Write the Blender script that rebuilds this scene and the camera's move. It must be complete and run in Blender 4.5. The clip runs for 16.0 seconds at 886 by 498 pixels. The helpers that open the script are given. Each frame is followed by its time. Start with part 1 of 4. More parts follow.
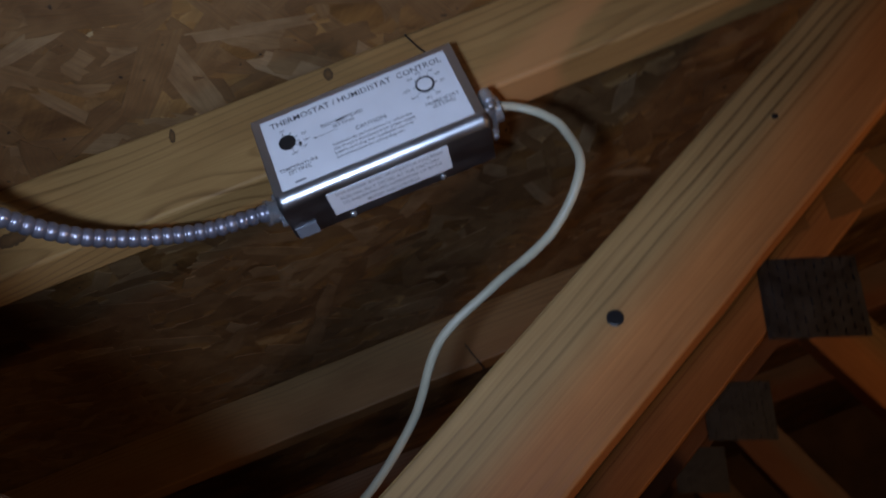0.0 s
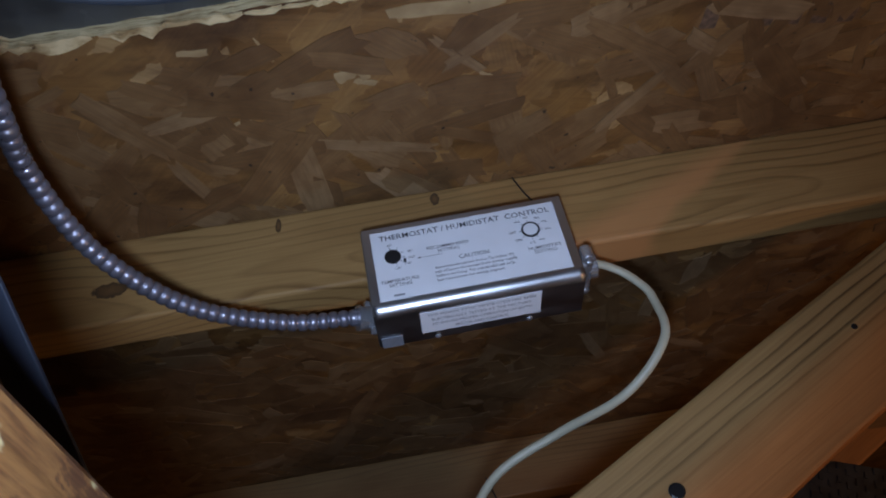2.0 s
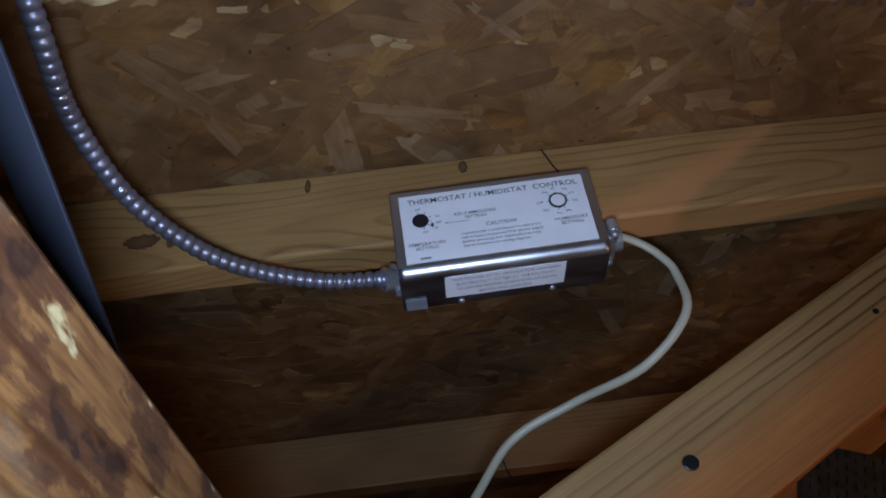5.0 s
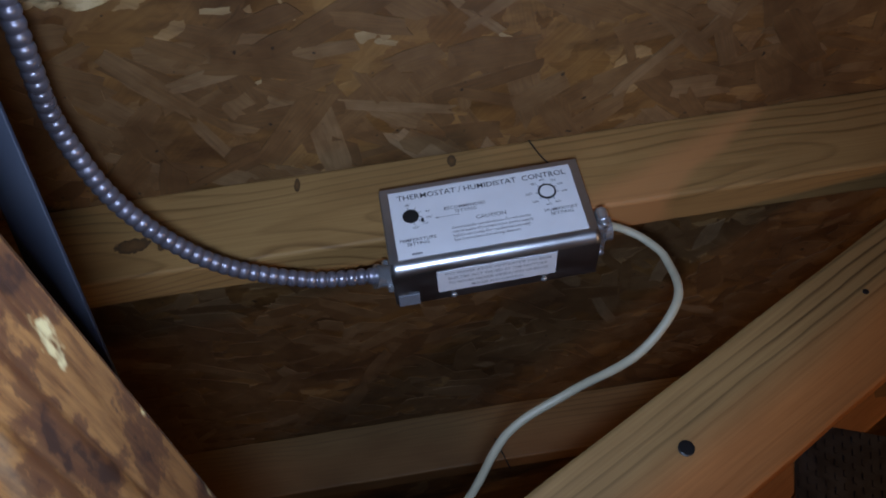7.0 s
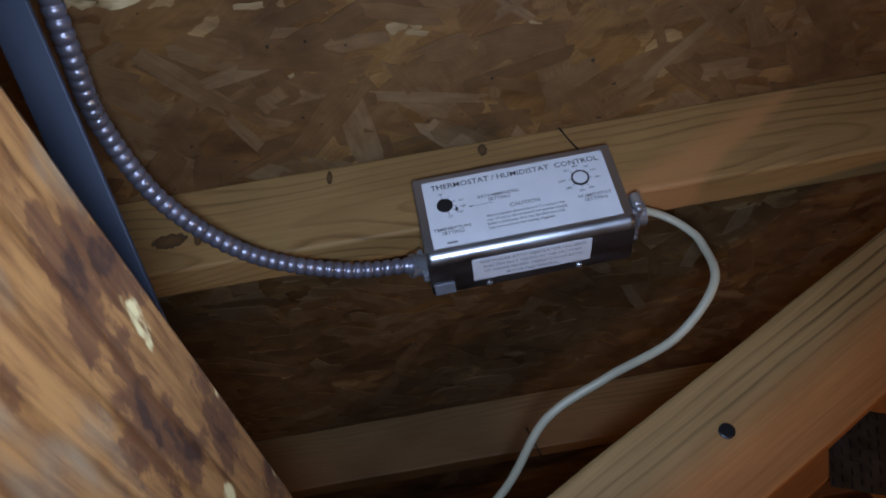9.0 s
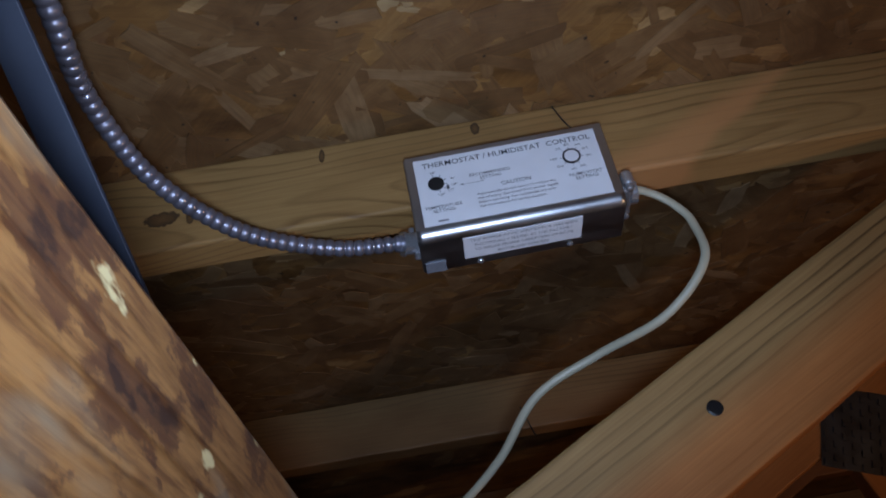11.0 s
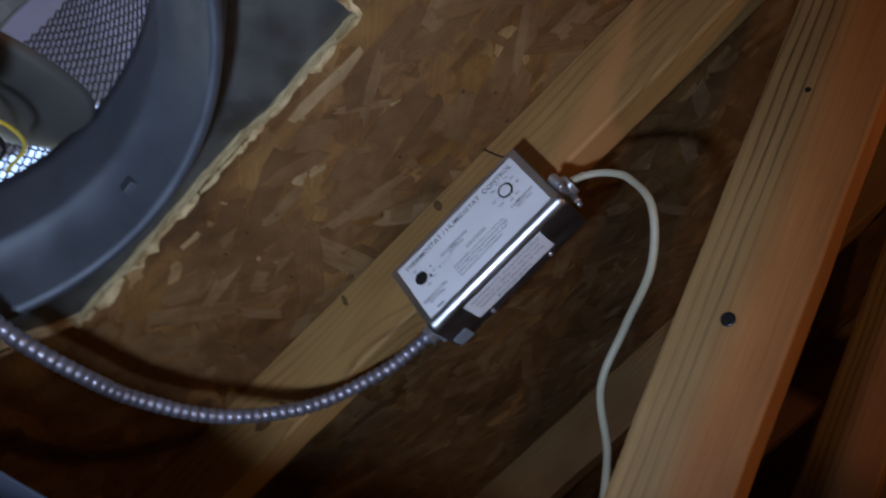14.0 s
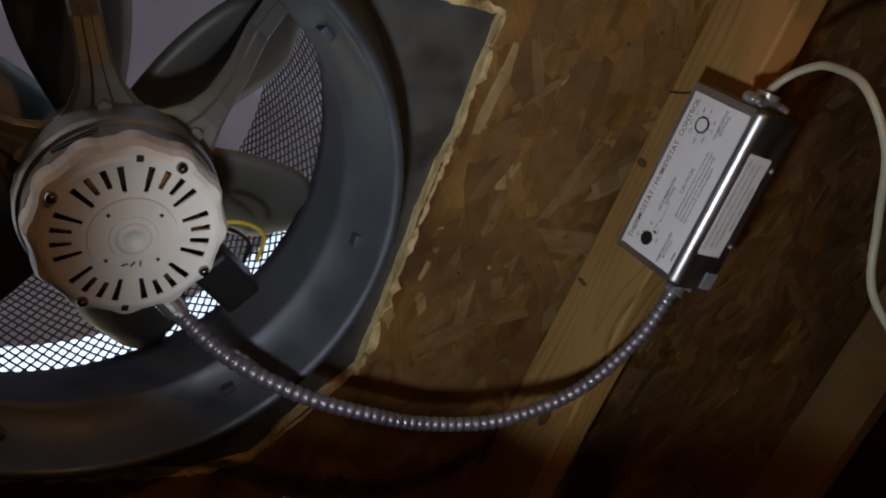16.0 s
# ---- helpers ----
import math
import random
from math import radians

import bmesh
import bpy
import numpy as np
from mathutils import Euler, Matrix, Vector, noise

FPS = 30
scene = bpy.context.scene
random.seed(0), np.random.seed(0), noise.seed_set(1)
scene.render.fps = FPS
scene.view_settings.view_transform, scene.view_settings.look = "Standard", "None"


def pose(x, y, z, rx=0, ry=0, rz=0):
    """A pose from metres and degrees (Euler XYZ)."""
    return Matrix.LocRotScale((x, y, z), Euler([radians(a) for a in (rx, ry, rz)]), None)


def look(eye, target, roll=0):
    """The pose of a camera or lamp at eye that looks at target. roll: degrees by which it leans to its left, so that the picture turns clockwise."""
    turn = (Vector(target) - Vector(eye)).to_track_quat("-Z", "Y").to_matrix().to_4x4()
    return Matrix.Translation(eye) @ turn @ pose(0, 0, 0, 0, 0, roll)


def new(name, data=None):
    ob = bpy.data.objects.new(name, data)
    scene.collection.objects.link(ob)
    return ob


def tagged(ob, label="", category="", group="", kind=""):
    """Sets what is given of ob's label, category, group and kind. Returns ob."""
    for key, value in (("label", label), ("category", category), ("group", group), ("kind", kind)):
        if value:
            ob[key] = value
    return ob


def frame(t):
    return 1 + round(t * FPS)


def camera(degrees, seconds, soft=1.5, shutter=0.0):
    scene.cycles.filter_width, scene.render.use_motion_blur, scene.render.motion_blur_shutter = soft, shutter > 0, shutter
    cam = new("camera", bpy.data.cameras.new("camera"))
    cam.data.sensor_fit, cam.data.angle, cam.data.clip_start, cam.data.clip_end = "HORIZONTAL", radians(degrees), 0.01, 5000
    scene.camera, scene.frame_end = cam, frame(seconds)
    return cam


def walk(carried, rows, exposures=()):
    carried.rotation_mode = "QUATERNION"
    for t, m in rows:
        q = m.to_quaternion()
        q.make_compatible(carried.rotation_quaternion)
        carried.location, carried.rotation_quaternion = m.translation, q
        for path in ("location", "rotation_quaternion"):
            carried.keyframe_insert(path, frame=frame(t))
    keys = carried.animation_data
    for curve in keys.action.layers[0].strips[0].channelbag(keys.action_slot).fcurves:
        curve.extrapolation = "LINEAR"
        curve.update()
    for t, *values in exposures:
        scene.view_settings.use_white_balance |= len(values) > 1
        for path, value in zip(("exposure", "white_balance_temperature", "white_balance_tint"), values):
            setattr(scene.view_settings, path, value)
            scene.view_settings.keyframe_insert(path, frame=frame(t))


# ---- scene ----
LENS = 57.0
SLOPE = 18.43          # a 4 in 12 roof
SAG = 1.20             # the control box is screwed on this much out of line with the rafter
# roof frame: x runs along the control box, y across the trusses; the deck leaves it by the sag
ROOF = pose(0, 0, 1.9, 0, -SLOPE - SAG, 0)
DECK = ROOF @ pose(0.179, 0, 0.0038, 0, SAG, 0) @ pose(-0.179, 0, 0)
cam = camera(LENS, 16.0, soft=1.9, shutter=0.4)
PATH = [
    (0, 0.1107, -0.5434, -0.4950, 119.97, 20.84, 9.12),
    (0.5, 0.0831, -0.5500, -0.4888, 123.00, 14.28, 2.75),
    (1, 0.0701, -0.5621, -0.4811, 124.67, 12.38, 2.65),
    (1.5, 0.0593, -0.5663, -0.4836, 125.86, 11.15, 2.56),
    (2, 0.0570, -0.5791, -0.4851, 126.65, 10.45, 3.32),
    (2.5, 0.0615, -0.5831, -0.4829, 126.76, 9.77, 2.94),
    (3, 0.0553, -0.5779, -0.4904, 126.14, 8.85, 2.47),
    (3.5, 0.0549, -0.5805, -0.4863, 126.03, 8.23, 1.77),
    (4, 0.0475, -0.5809, -0.4921, 125.87, 7.34, 2.34),
    (6.5, 0.0460, -0.5821, -0.4964, 124.04, 8.89, 3.02),
    (7, 0.0488, -0.5832, -0.4949, 124.45, 9.42, 3.35),
    (7.5, 0.0447, -0.5817, -0.4970, 124.06, 9.76, 4.21),
    (8, 0.0443, -0.5831, -0.4970, 124.24, 9.85, 4.22),
    (8.5, 0.0417, -0.5833, -0.4971, 124.56, 10.35, 4.78),
    (9, 0.0356, -0.5849, -0.4979, 124.29, 9.64, 5.16),
    (11.5, 0.0441, -0.5815, -0.5037, 122.07, 9.66, 5.10),
    (12, 0.0474, -0.5793, -0.5015, 119.33, 12.86, 4.72),
    (12.5, 0.0426, -0.5894, -0.4909, 118.12, 16.07, 5.50),
    (13, 0.0966, -0.5966, -0.5170, 119.80, 22.26, 16.56),
    (13.5, 0.1694, -0.6215, -0.5431, 126.66, 27.78, 27.46),
    (14, 0.2079, -0.6386, -0.5687, 135.35, 29.13, 37.61),
    (14.5, 0.2193, -0.6375, -0.5759, 142.09, 31.15, 51.16),
    (15, 0.2199, -0.6366, -0.5789, 147.84, 29.16, 58.47),
    (15.5, 0.2244, -0.6397, -0.5870, 149.55, 26.54, 65.43),
    (16, 0.2227, -0.6384, -0.5915, 147.93, 27.15, 65.51),
]

walk(cam, [(t, ROOF @ pose(*row)) for t, *row in PATH], exposures=[(0, 0.0, 6500, 10), (12.5, 0.0, 6500, 10), (14.5, -0.05, 7500, 10), (15.5, -0.5, 10200, 10), (16, -0.5, 10200, 10)])

# ---- light ----
world = bpy.data.worlds.new("sky")
scene.world = world
world.use_nodes = True
wn = world.node_tree.nodes
sky = wn.new("ShaderNodeTexSky")
sky.sky_type, sky.sun_disc, sky.sun_elevation, sky.sun_rotation = "NISHITA", False, radians(48), radians(200)
world.node_tree.links.new(sky.outputs[0], wn["Background"].inputs[0])
wn["Background"].inputs[1].default_value = 1.0


def lamp(name, kind, m, energy, colour, size):
    data = bpy.data.lights.new(name, kind)
    data.energy, data.color = energy, colour
    ob = new(name, data)
    ob.matrix_world = m
    if kind == "SUN":
        data.angle = size
    else:
        data.shadow_soft_size = size
    return ob


lamp("sun", "SUN", look((0, 0, 0), (0.45, -0.3, -1.0)), 3.0, (1.0, 0.95, 0.88), radians(0.5))
# the torch of whoever films, just below the lens
torch = lamp("torch", "SPOT", look(ROOF @ Vector((0.041, -0.580, -0.522)), ROOF @ Vector((0.07, -0.11, -0.05))), 11.2, (0.71, 0.93, 1.36), 0.017)
torch.data.spot_size, torch.data.spot_blend = radians(84), 1.0
# the warm bulb of the attic, further up the roof
lamp("attic_bulb", "POINT", ROOF @ pose(1.30, -0.40, -1.10), 10.0, (1.0, 0.58, 0.31), 0.03)


# ---- materials ----
class Mat:
    """A node material with short calls."""

    def __init__(self, name, rough=0.6, metal=0.0):
        self.m = bpy.data.materials.new(name)
        self.m.use_nodes = True
        self.t = self.m.node_tree
        self.b = self.t.nodes["Principled BSDF"]
        self.b.inputs["Roughness"].default_value = rough
        self.b.inputs["Metallic"].default_value = metal

    def n(self, kind, **values):
        node = self.t.nodes.new("ShaderNode" + kind)
        for key, value in values.items():
            if key == "feature":
                node.feature = value
            else:
                self.put(node.inputs[key.replace("_", " ")], value)
        return node

    def put(self, socket, value):
        if isinstance(value, bpy.types.NodeSocket):
            self.t.links.new(value, socket)
        elif isinstance(value, bpy.types.Node):
            self.t.links.new(value.outputs[0], socket)
        else:
            socket.default_value = value

    def coords(self, scale=(1, 1, 1), turn=(0, 0, 0), source=None, move=(0, 0, 0)):
        if source is None:
            source = self.n("TexCoord").outputs["Object"]
        node = self.n("Mapping", Vector=source)
        node.inputs["Scale"].default_value = scale
        node.inputs["Rotation"].default_value = turn
        node.inputs["Location"].default_value = move
        return node.outputs[0]

    def ramp(self, fac, *stops):
        node = self.t.nodes.new("ShaderNodeValToRGB")
        self.put(node.inputs[0], fac)
        el = node.color_ramp.elements
        while len(el) < len(stops):
            el.new(0.5)
        for e, (p, c) in zip(el, stops):
            e.position = p
            e.color = (*c, 1) if len(c) == 3 else c
        return node.outputs[0]

    def mix(self, a, b, fac, mode="MIX"):
        node = self.t.nodes.new("ShaderNodeMix")
        node.data_type, node.blend_type = "RGBA", mode
        self.put(node.inputs[0], fac)
        for k, v in ((6, a), (7, b)):
            self.put(node.inputs[k], (*v, 1) if isinstance(v, tuple) and len(v) == 3 else v)
        return node.outputs[2]

    def math(self, op, a, b=0.0):
        node = self.t.nodes.new("ShaderNodeMath")
        node.operation = op
        self.put(node.inputs[0], a)
        self.put(node.inputs[1], b)
        return node.outputs[0]

    def noise(self, scale, detail=3.0, vec=None, rough=0.5):
        node = self.n("TexNoise", Scale=scale, Detail=detail, Roughness=rough)
        if vec is not None:
            self.put(node.inputs["Vector"], vec)
        else:
            self.put(node.inputs["Vector"], self.n("TexCoord").outputs["Object"])
        return node.outputs[0]

    def bump(self, height, strength=0.3, distance=0.001):
        node = self.n("Bump", Height=height, Strength=strength, Distance=distance)
        self.put(self.b.inputs["Normal"], node)
        return self

    def colour(self, value):
        self.put(self.b.inputs["Base Color"], (*value, 1) if isinstance(value, tuple) else value)
        return self

    def roughness(self, value):
        self.put(self.b.inputs["Roughness"], value)
        return self


def flat(name, colour, rough=0.5, metal=0.0, vary=0.12, scale=60.0):
    """A plain coat with slight blotches and fine relief."""
    m = Mat(name, rough, metal)
    n = m.noise(scale, 4)
    dark = tuple(c * (1 - vary) for c in colour)
    light = tuple(min(1, c * (1 + vary)) for c in colour)
    m.colour(m.ramp(n, (0.3, dark), (0.7, light)))
    m.bump(m.noise(scale * 8, 2), 0.12, 0.0004)
    return m.m


def osb(name="osb"):
    """Strand board: long flakes laid over one another in several directions, dulled by dust and resin."""
    m = Mat(name, 0.6)
    obj = m.n("TexCoord").outputs["Object"]
    wv = m.n("TexNoise", Scale=22.0, Detail=3.0, Vector=obj).outputs[1]
    add = m.t.nodes.new("ShaderNodeVectorMath")
    add.operation = "MULTIPLY_ADD"
    m.put(add.inputs[0], wv)
    add.inputs[1].default_value = (0.034, 0.034, 0.0)
    m.put(add.inputs[2], obj)
    fine = m.n("TexNoise", Scale=85.0, Detail=3.0, Vector=obj).outputs[1]
    rag = m.t.nodes.new("ShaderNodeVectorMath")
    rag.operation = "MULTIPLY_ADD"
    m.put(rag.inputs[0], fine)
    rag.inputs[1].default_value = (0.012, 0.012, 0.0)
    m.put(rag.inputs[2], add.outputs[0])
    base = rag.outputs[0]
    tone, lift, grain = None, None, None
    for turn, sx, sy, off in ((0.1, 9, 18, 0.3), (1.1, 12, 30, 3.1), (-0.6, 11, 26, 7.7), (0.45, 13, 34, 11.0), (1.75, 15, 38, 17.0), (-0.2, 14, 44, 23.0), (0.8, 16, 40, 31.0)):
        v = m.coords((sx, sy, 1), source=m.coords((1, 1, 1), (0, 0, turn), base), move=(off, off * 0.7, 0))
        vo = m.n("TexVoronoi", Scale=1.0, Vector=v, Randomness=1.0)
        split = m.n("SeparateColor", Color=vo.outputs["Color"])
        g = m.noise(1.0, 3, m.coords((18, 330, 18), source=m.coords((1, 1, 1), (0, 0, turn), obj), move=(off, 0, 0)))
        if tone is None:
            tone, lift, grain = split.outputs[0], split.outputs[2], g
        else:
            mask = m.math("GREATER_THAN", split.outputs[1], 0.56)
            tone, lift, grain = m.mix(tone, split.outputs[0], mask), m.mix(lift, split.outputs[2], mask), m.mix(grain, g, mask)
    col = m.ramp(tone, (0.0, (0.165, 0.085, 0.028)), (0.3, (0.20, 0.108, 0.037)), (0.75, (0.24, 0.137, 0.05)), (0.95, (0.28, 0.168, 0.068)), (1.0, (0.37, 0.25, 0.12)))
    col = m.mix(col, m.ramp(grain, (0.3, (0.7, 0.64, 0.58)), (0.65, (1.0, 1.0, 1.0))), 0.6, "MULTIPLY")
    cloud = m.noise(5.5, 5, obj, 0.6)
    col = m.mix(col, m.ramp(cloud, (0.36, (0.5, 0.4, 0.32)), (0.48, (0.85, 0.74, 0.6)), (0.62, (1.12, 1.06, 0.9))), 0.85, "MULTIPLY")
    rust = m.noise(15, 4, obj, 0.6)
    col = m.mix(col, (0.12, 0.052, 0.022), m.ramp(rust, (0.56, (0, 0, 0)), (0.72, (0.7, 0.7, 0.7))))
    smear = m.noise(1.0, 5, m.coords((9, 24, 9), (0, 0, 0.5), obj), 0.62)
    col = m.mix(col, m.ramp(smear, (0.36, (0.42, 0.36, 0.32)), (0.5, (0.95, 0.93, 0.9)), (0.66, (1.22, 1.2, 1.1))), 0.8, "MULTIPLY")
    specks = m.noise(95, 2, obj)
    col = m.mix(col, (0.02, 0.012, 0.008), m.ramp(specks, (0.71, (0, 0, 0)), (0.75, (0.85, 0.85, 0.85))))
    m.colour(col)
    m.roughness(m.ramp(tone, (0, (0.5, 0.5, 0.5)), (1, (0.72, 0.72, 0.72))))
    h = m.math("ADD", m.math("MULTIPLY", lift, 0.8), m.math("MULTIPLY", grain, 0.3))
    m.bump(h, 0.5, 0.0010)
    return m.m


def pine(name, pale, deep, stain=0.0, ring=26.0, seed=0.0, orange=None, light_wedge=False, heart=0.035, knots=()):
    """Sawn softwood; the grain runs along the board's own x."""
    m = Mat(name, 0.55)
    obj = m.n("TexCoord").outputs["Object"]
    rnd = m.n("ObjectInfo").outputs["Random"]
    shift = m.t.nodes.new("ShaderNodeVectorMath")
    shift.operation = "ADD"
    m.put(shift.inputs[0], obj)
    comb = m.n("CombineXYZ", X=m.math("MULTIPLY", rnd, 7.0), Y=m.math("MULTIPLY", rnd, 0.03), Z=seed)
    m.put(shift.inputs[1], comb)
    v = shift.outputs[0]
    slow = m.n("TexNoise", Scale=1.0, Detail=2.0, Vector=m.coords((2.3, 7, 7), source=v)).outputs[0]
    fine = m.n("TexNoise", Scale=1.0, Detail=3.0, Vector=m.coords((9, 40, 40), source=v)).outputs[0]
    # growth rings about a wandering heart, which open into long arches on the face
    sep = m.n("SeparateXYZ", Vector=v)
    dy = m.math("ADD", sep.outputs[1], m.math("MULTIPLY", m.math("SUBTRACT", slow, 0.5), 0.16))
    dz = m.math("ADD", sep.outputs[2], heart)
    rad = m.math("SQRT", m.math("ADD", m.math("MULTIPLY", dy, dy), m.math("MULTIPLY", dz, dz)))
    rad = m.math("ADD", rad, m.math("MULTIPLY", fine, 0.006))
    saw = m.math("FRACT", m.math("MULTIPLY", rad, ring * 7.0))
    late = m.ramp(saw, (0.0, (0, 0, 0)), (0.62, (0.06, 0.06, 0.06)), (0.88, (1, 1, 1)), (1.0, (0.0, 0.0, 0.0)))
    strong = m.n("TexNoise", Scale=1.0, Detail=2.0, Vector=m.coords((2.0, 26, 26), source=v, move=(4, 2, 1))).outputs[0]
    late = m.math("MULTIPLY", late, m.ramp(strong, (0.36, (0.12, 0.12, 0.12)), (0.62, (1, 1, 1))))
    col = m.mix(pale, deep, m.math("MULTIPLY", late, 0.9))
    if orange:
        wide = m.n("TexNoise", Scale=1.0, Detail=2.0, Vector=m.coords((1.4, 22, 8), source=v)).outputs[0]
        side = m.math("ADD", m.math("MULTIPLY", m.math("SUBTRACT", wide, 0.5), 0.09), m.n("SeparateXYZ", Vector=obj).outputs[2])
        col = m.mix(col, orange, m.ramp(side, (0.03, (0.85, 0.85, 0.85)), (0.062, (0, 0, 0))))
    fibre = m.n("TexNoise", Scale=1.0, Detail=4.0, Vector=m.coords((14, 650, 650), source=v)).outputs[0]
    col = m.mix(col, m.ramp(fibre, (0.3, (0.72, 0.68, 0.62)), (0.7, (1, 1, 1))), 0.6, "MULTIPLY")
    blot = m.n("TexNoise", Scale=1.0, Detail=4.0, Vector=m.coords((7, 16, 16), source=v)).outputs[0]
    col = m.mix(col, m.ramp(blot, (0.32, (0.62, 0.55, 0.48)), (0.6, (1, 1, 1))), 0.55, "MULTIPLY")
    knot = m.n("TexVoronoi", Scale=1.0, Vector=m.coords((3.2, 9.0, 1.0), source=v)).outputs["Distance"]
    col = m.mix(col, (0.13, 0.06, 0.022), m.ramp(knot, (0.03, (0.85, 0.85, 0.85)), (0.075, (0.0, 0.0, 0.0))))
    if stain:
        hair = m.n("TexNoise", Scale=1.0, Detail=4.0, Roughness=0.6, Vector=m.coords((34, 240, 240), source=v, move=(1, 7, 3))).outputs[0]
        col = m.mix(col, m.ramp(hair, (0.38, (0.45, 0.34, 0.26)), (0.56, (1.1, 1.08, 1.02))), 0.8, "MULTIPLY")
        # torn dark bark-red patches, grey weathering and a few raw yellow splinters
        s = m.n("TexNoise", Scale=1.0, Detail=5.0, Roughness=0.62, Vector=m.coords((26, 48, 46), source=v)).outputs[0]
        col = m.mix(col, (0.062, 0.021, 0.007), m.math("MULTIPLY", m.ramp(s, (0.515, (0, 0, 0)), (0.55, (1, 1, 1))), m.ramp(fibre, (0.3, (stain,) * 3), (0.7, (stain * 0.6,) * 3))))
        col = m.mix(col, (0.018, 0.006, 0.003), m.ramp(s, (0.60, (0, 0, 0)), (0.64, (0.8, 0.8, 0.8))))
        g = m.n("TexNoise", Scale=1.0, Detail=4.0, Vector=m.coords((9, 30, 26), source=v, move=(8, 5, 2))).outputs[0]
        col = m.mix(col, (0.19, 0.14, 0.085), m.ramp(g, (0.54, (0, 0, 0)), (0.62, (0.75, 0.75, 0.75))))
        s2 = m.n("TexNoise", Scale=1.0, Detail=4.0, Vector=m.coords((30, 66, 60), source=v, move=(3, 1, 0))).outputs[0]
        col = m.mix(col, (0.46, 0.37, 0.18), m.math("MULTIPLY", m.ramp(s2, (0.665, (0, 0, 0)), (0.70, (1, 1, 1))), stain))
    for kx, kz, rx, rz in knots:
        # a knot: dark ring round a brown heart
        raw = m.n("SeparateXYZ", Vector=obj)
        a = m.math("DIVIDE", m.math("SUBTRACT", raw.outputs[0], kx), rx)
        c = m.math("DIVIDE", m.math("SUBTRACT", raw.outputs[2], kz), rz)
        d = m.math("ADD", m.math("SQRT", m.math("ADD", m.math("MULTIPLY", a, a), m.math("MULTIPLY", c, c))), m.math("MULTIPLY", m.math("SUBTRACT", m.noise(220, 2, obj), 0.5), 0.7))
        col = m.mix(col, m.ramp(d, (0.0, (0.14, 0.07, 0.025)), (0.5, (0.10, 0.048, 0.016)), (0.85, (0.03, 0.015, 0.008)), (1.0, (0.2, 0.1, 0.04))), m.ramp(d, (0.9, (0.9, 0.9, 0.9)), (1.2, (0, 0, 0))))
    if light_wedge:
        # reddish light streak painted into the rafter above the cable, wide at its foot
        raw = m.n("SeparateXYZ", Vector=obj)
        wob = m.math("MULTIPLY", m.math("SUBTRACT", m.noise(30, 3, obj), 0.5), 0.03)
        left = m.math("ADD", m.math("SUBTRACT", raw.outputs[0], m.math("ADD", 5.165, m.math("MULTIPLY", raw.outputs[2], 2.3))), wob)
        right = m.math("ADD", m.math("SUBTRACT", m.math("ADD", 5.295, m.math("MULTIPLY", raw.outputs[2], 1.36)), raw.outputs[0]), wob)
        streak = m.math("MULTIPLY", m.ramp(left, (0.0, (0, 0, 0)), (0.05, (1, 1, 1))), m.ramp(right, (0.0, (0, 0, 0)), (0.018, (1, 1, 1))))
        col = m.mix(col, (0.52, 0.235, 0.085), m.math("MULTIPLY", streak, 0.7))
    m.colour(col)
    m.roughness(m.ramp(late, (0, (0.62, 0.62, 0.62)), (1, (0.45, 0.45, 0.45))))
    m.bump(m.math("ADD", m.math("MULTIPLY", fibre, 0.7), m.math("MULTIPLY", late, 0.5)), 0.35, 0.0006)
    return m.m


def steel(name, colour, rough, brush=(400, 6, 400), depth=0.25, spangle=0.0, metal=1.0):
    m = Mat(name, rough, metal)
    obj = m.n("TexCoord").outputs["Object"]
    b = m.n("TexNoise", Scale=1.0, Detail=3.0, Vector=m.coords(brush, source=obj)).outputs[0]
    cloud = m.noise(22, 4, obj)
    col = m.mix(tuple(c * (1 - depth) for c in colour), colour, cloud)
    if spangle:
        vo = m.n("TexVoronoi", Scale=55.0, Vector=obj).outputs["Color"]
        col = m.mix(col, m.ramp(vo, (0, (0.6, 0.6, 0.6)), (1, (1, 1, 1))), spangle, "MULTIPLY")
    m.colour(col)
    m.roughness(m.ramp(m.math("ADD", m.math("MULTIPLY", b, 0.5), m.math("MULTIPLY", cloud, 0.5)), (0.3, (rough * 0.75,) * 3), (0.7, (min(1, rough * 1.35),) * 3)))
    m.bump(b, 0.025, 0.0002)
    return m.m


OSB = osb()
RAFTER = pine("rafter_pine", (0.36, 0.21, 0.08), (0.22, 0.11, 0.04), ring=22, orange=(0.36, 0.18, 0.065))
WEB = pine("web_pine", (0.42, 0.26, 0.10), (0.085, 0.038, 0.013), ring=15, seed=0.4, orange=(0.66, 0.26, 0.075), heart=-0.115)
RAFTER_NEAR = pine("rafter_pine_light_streak", (0.41, 0.236, 0.082), (0.22, 0.115, 0.04), ring=15, light_wedge=True, heart=-0.02, knots=((4.81, 0.0345, 0.017, 0.0085), (4.836, 0.0320, 0.004, 0.009), (5.1035, 0.0775, 0.0045, 0.0075), (4.959, 0.0760, 0.003, 0.008)))
BRACE = pine("brace_pine", (0.235, 0.112, 0.034), (0.15, 0.066, 0.02), stain=1.0, ring=11, seed=1.3)
OLD = pine("old_pine", (0.3, 0.2, 0.13), (0.16, 0.09, 0.05), ring=18, seed=2.0, orange=(0.34, 0.14, 0.06))
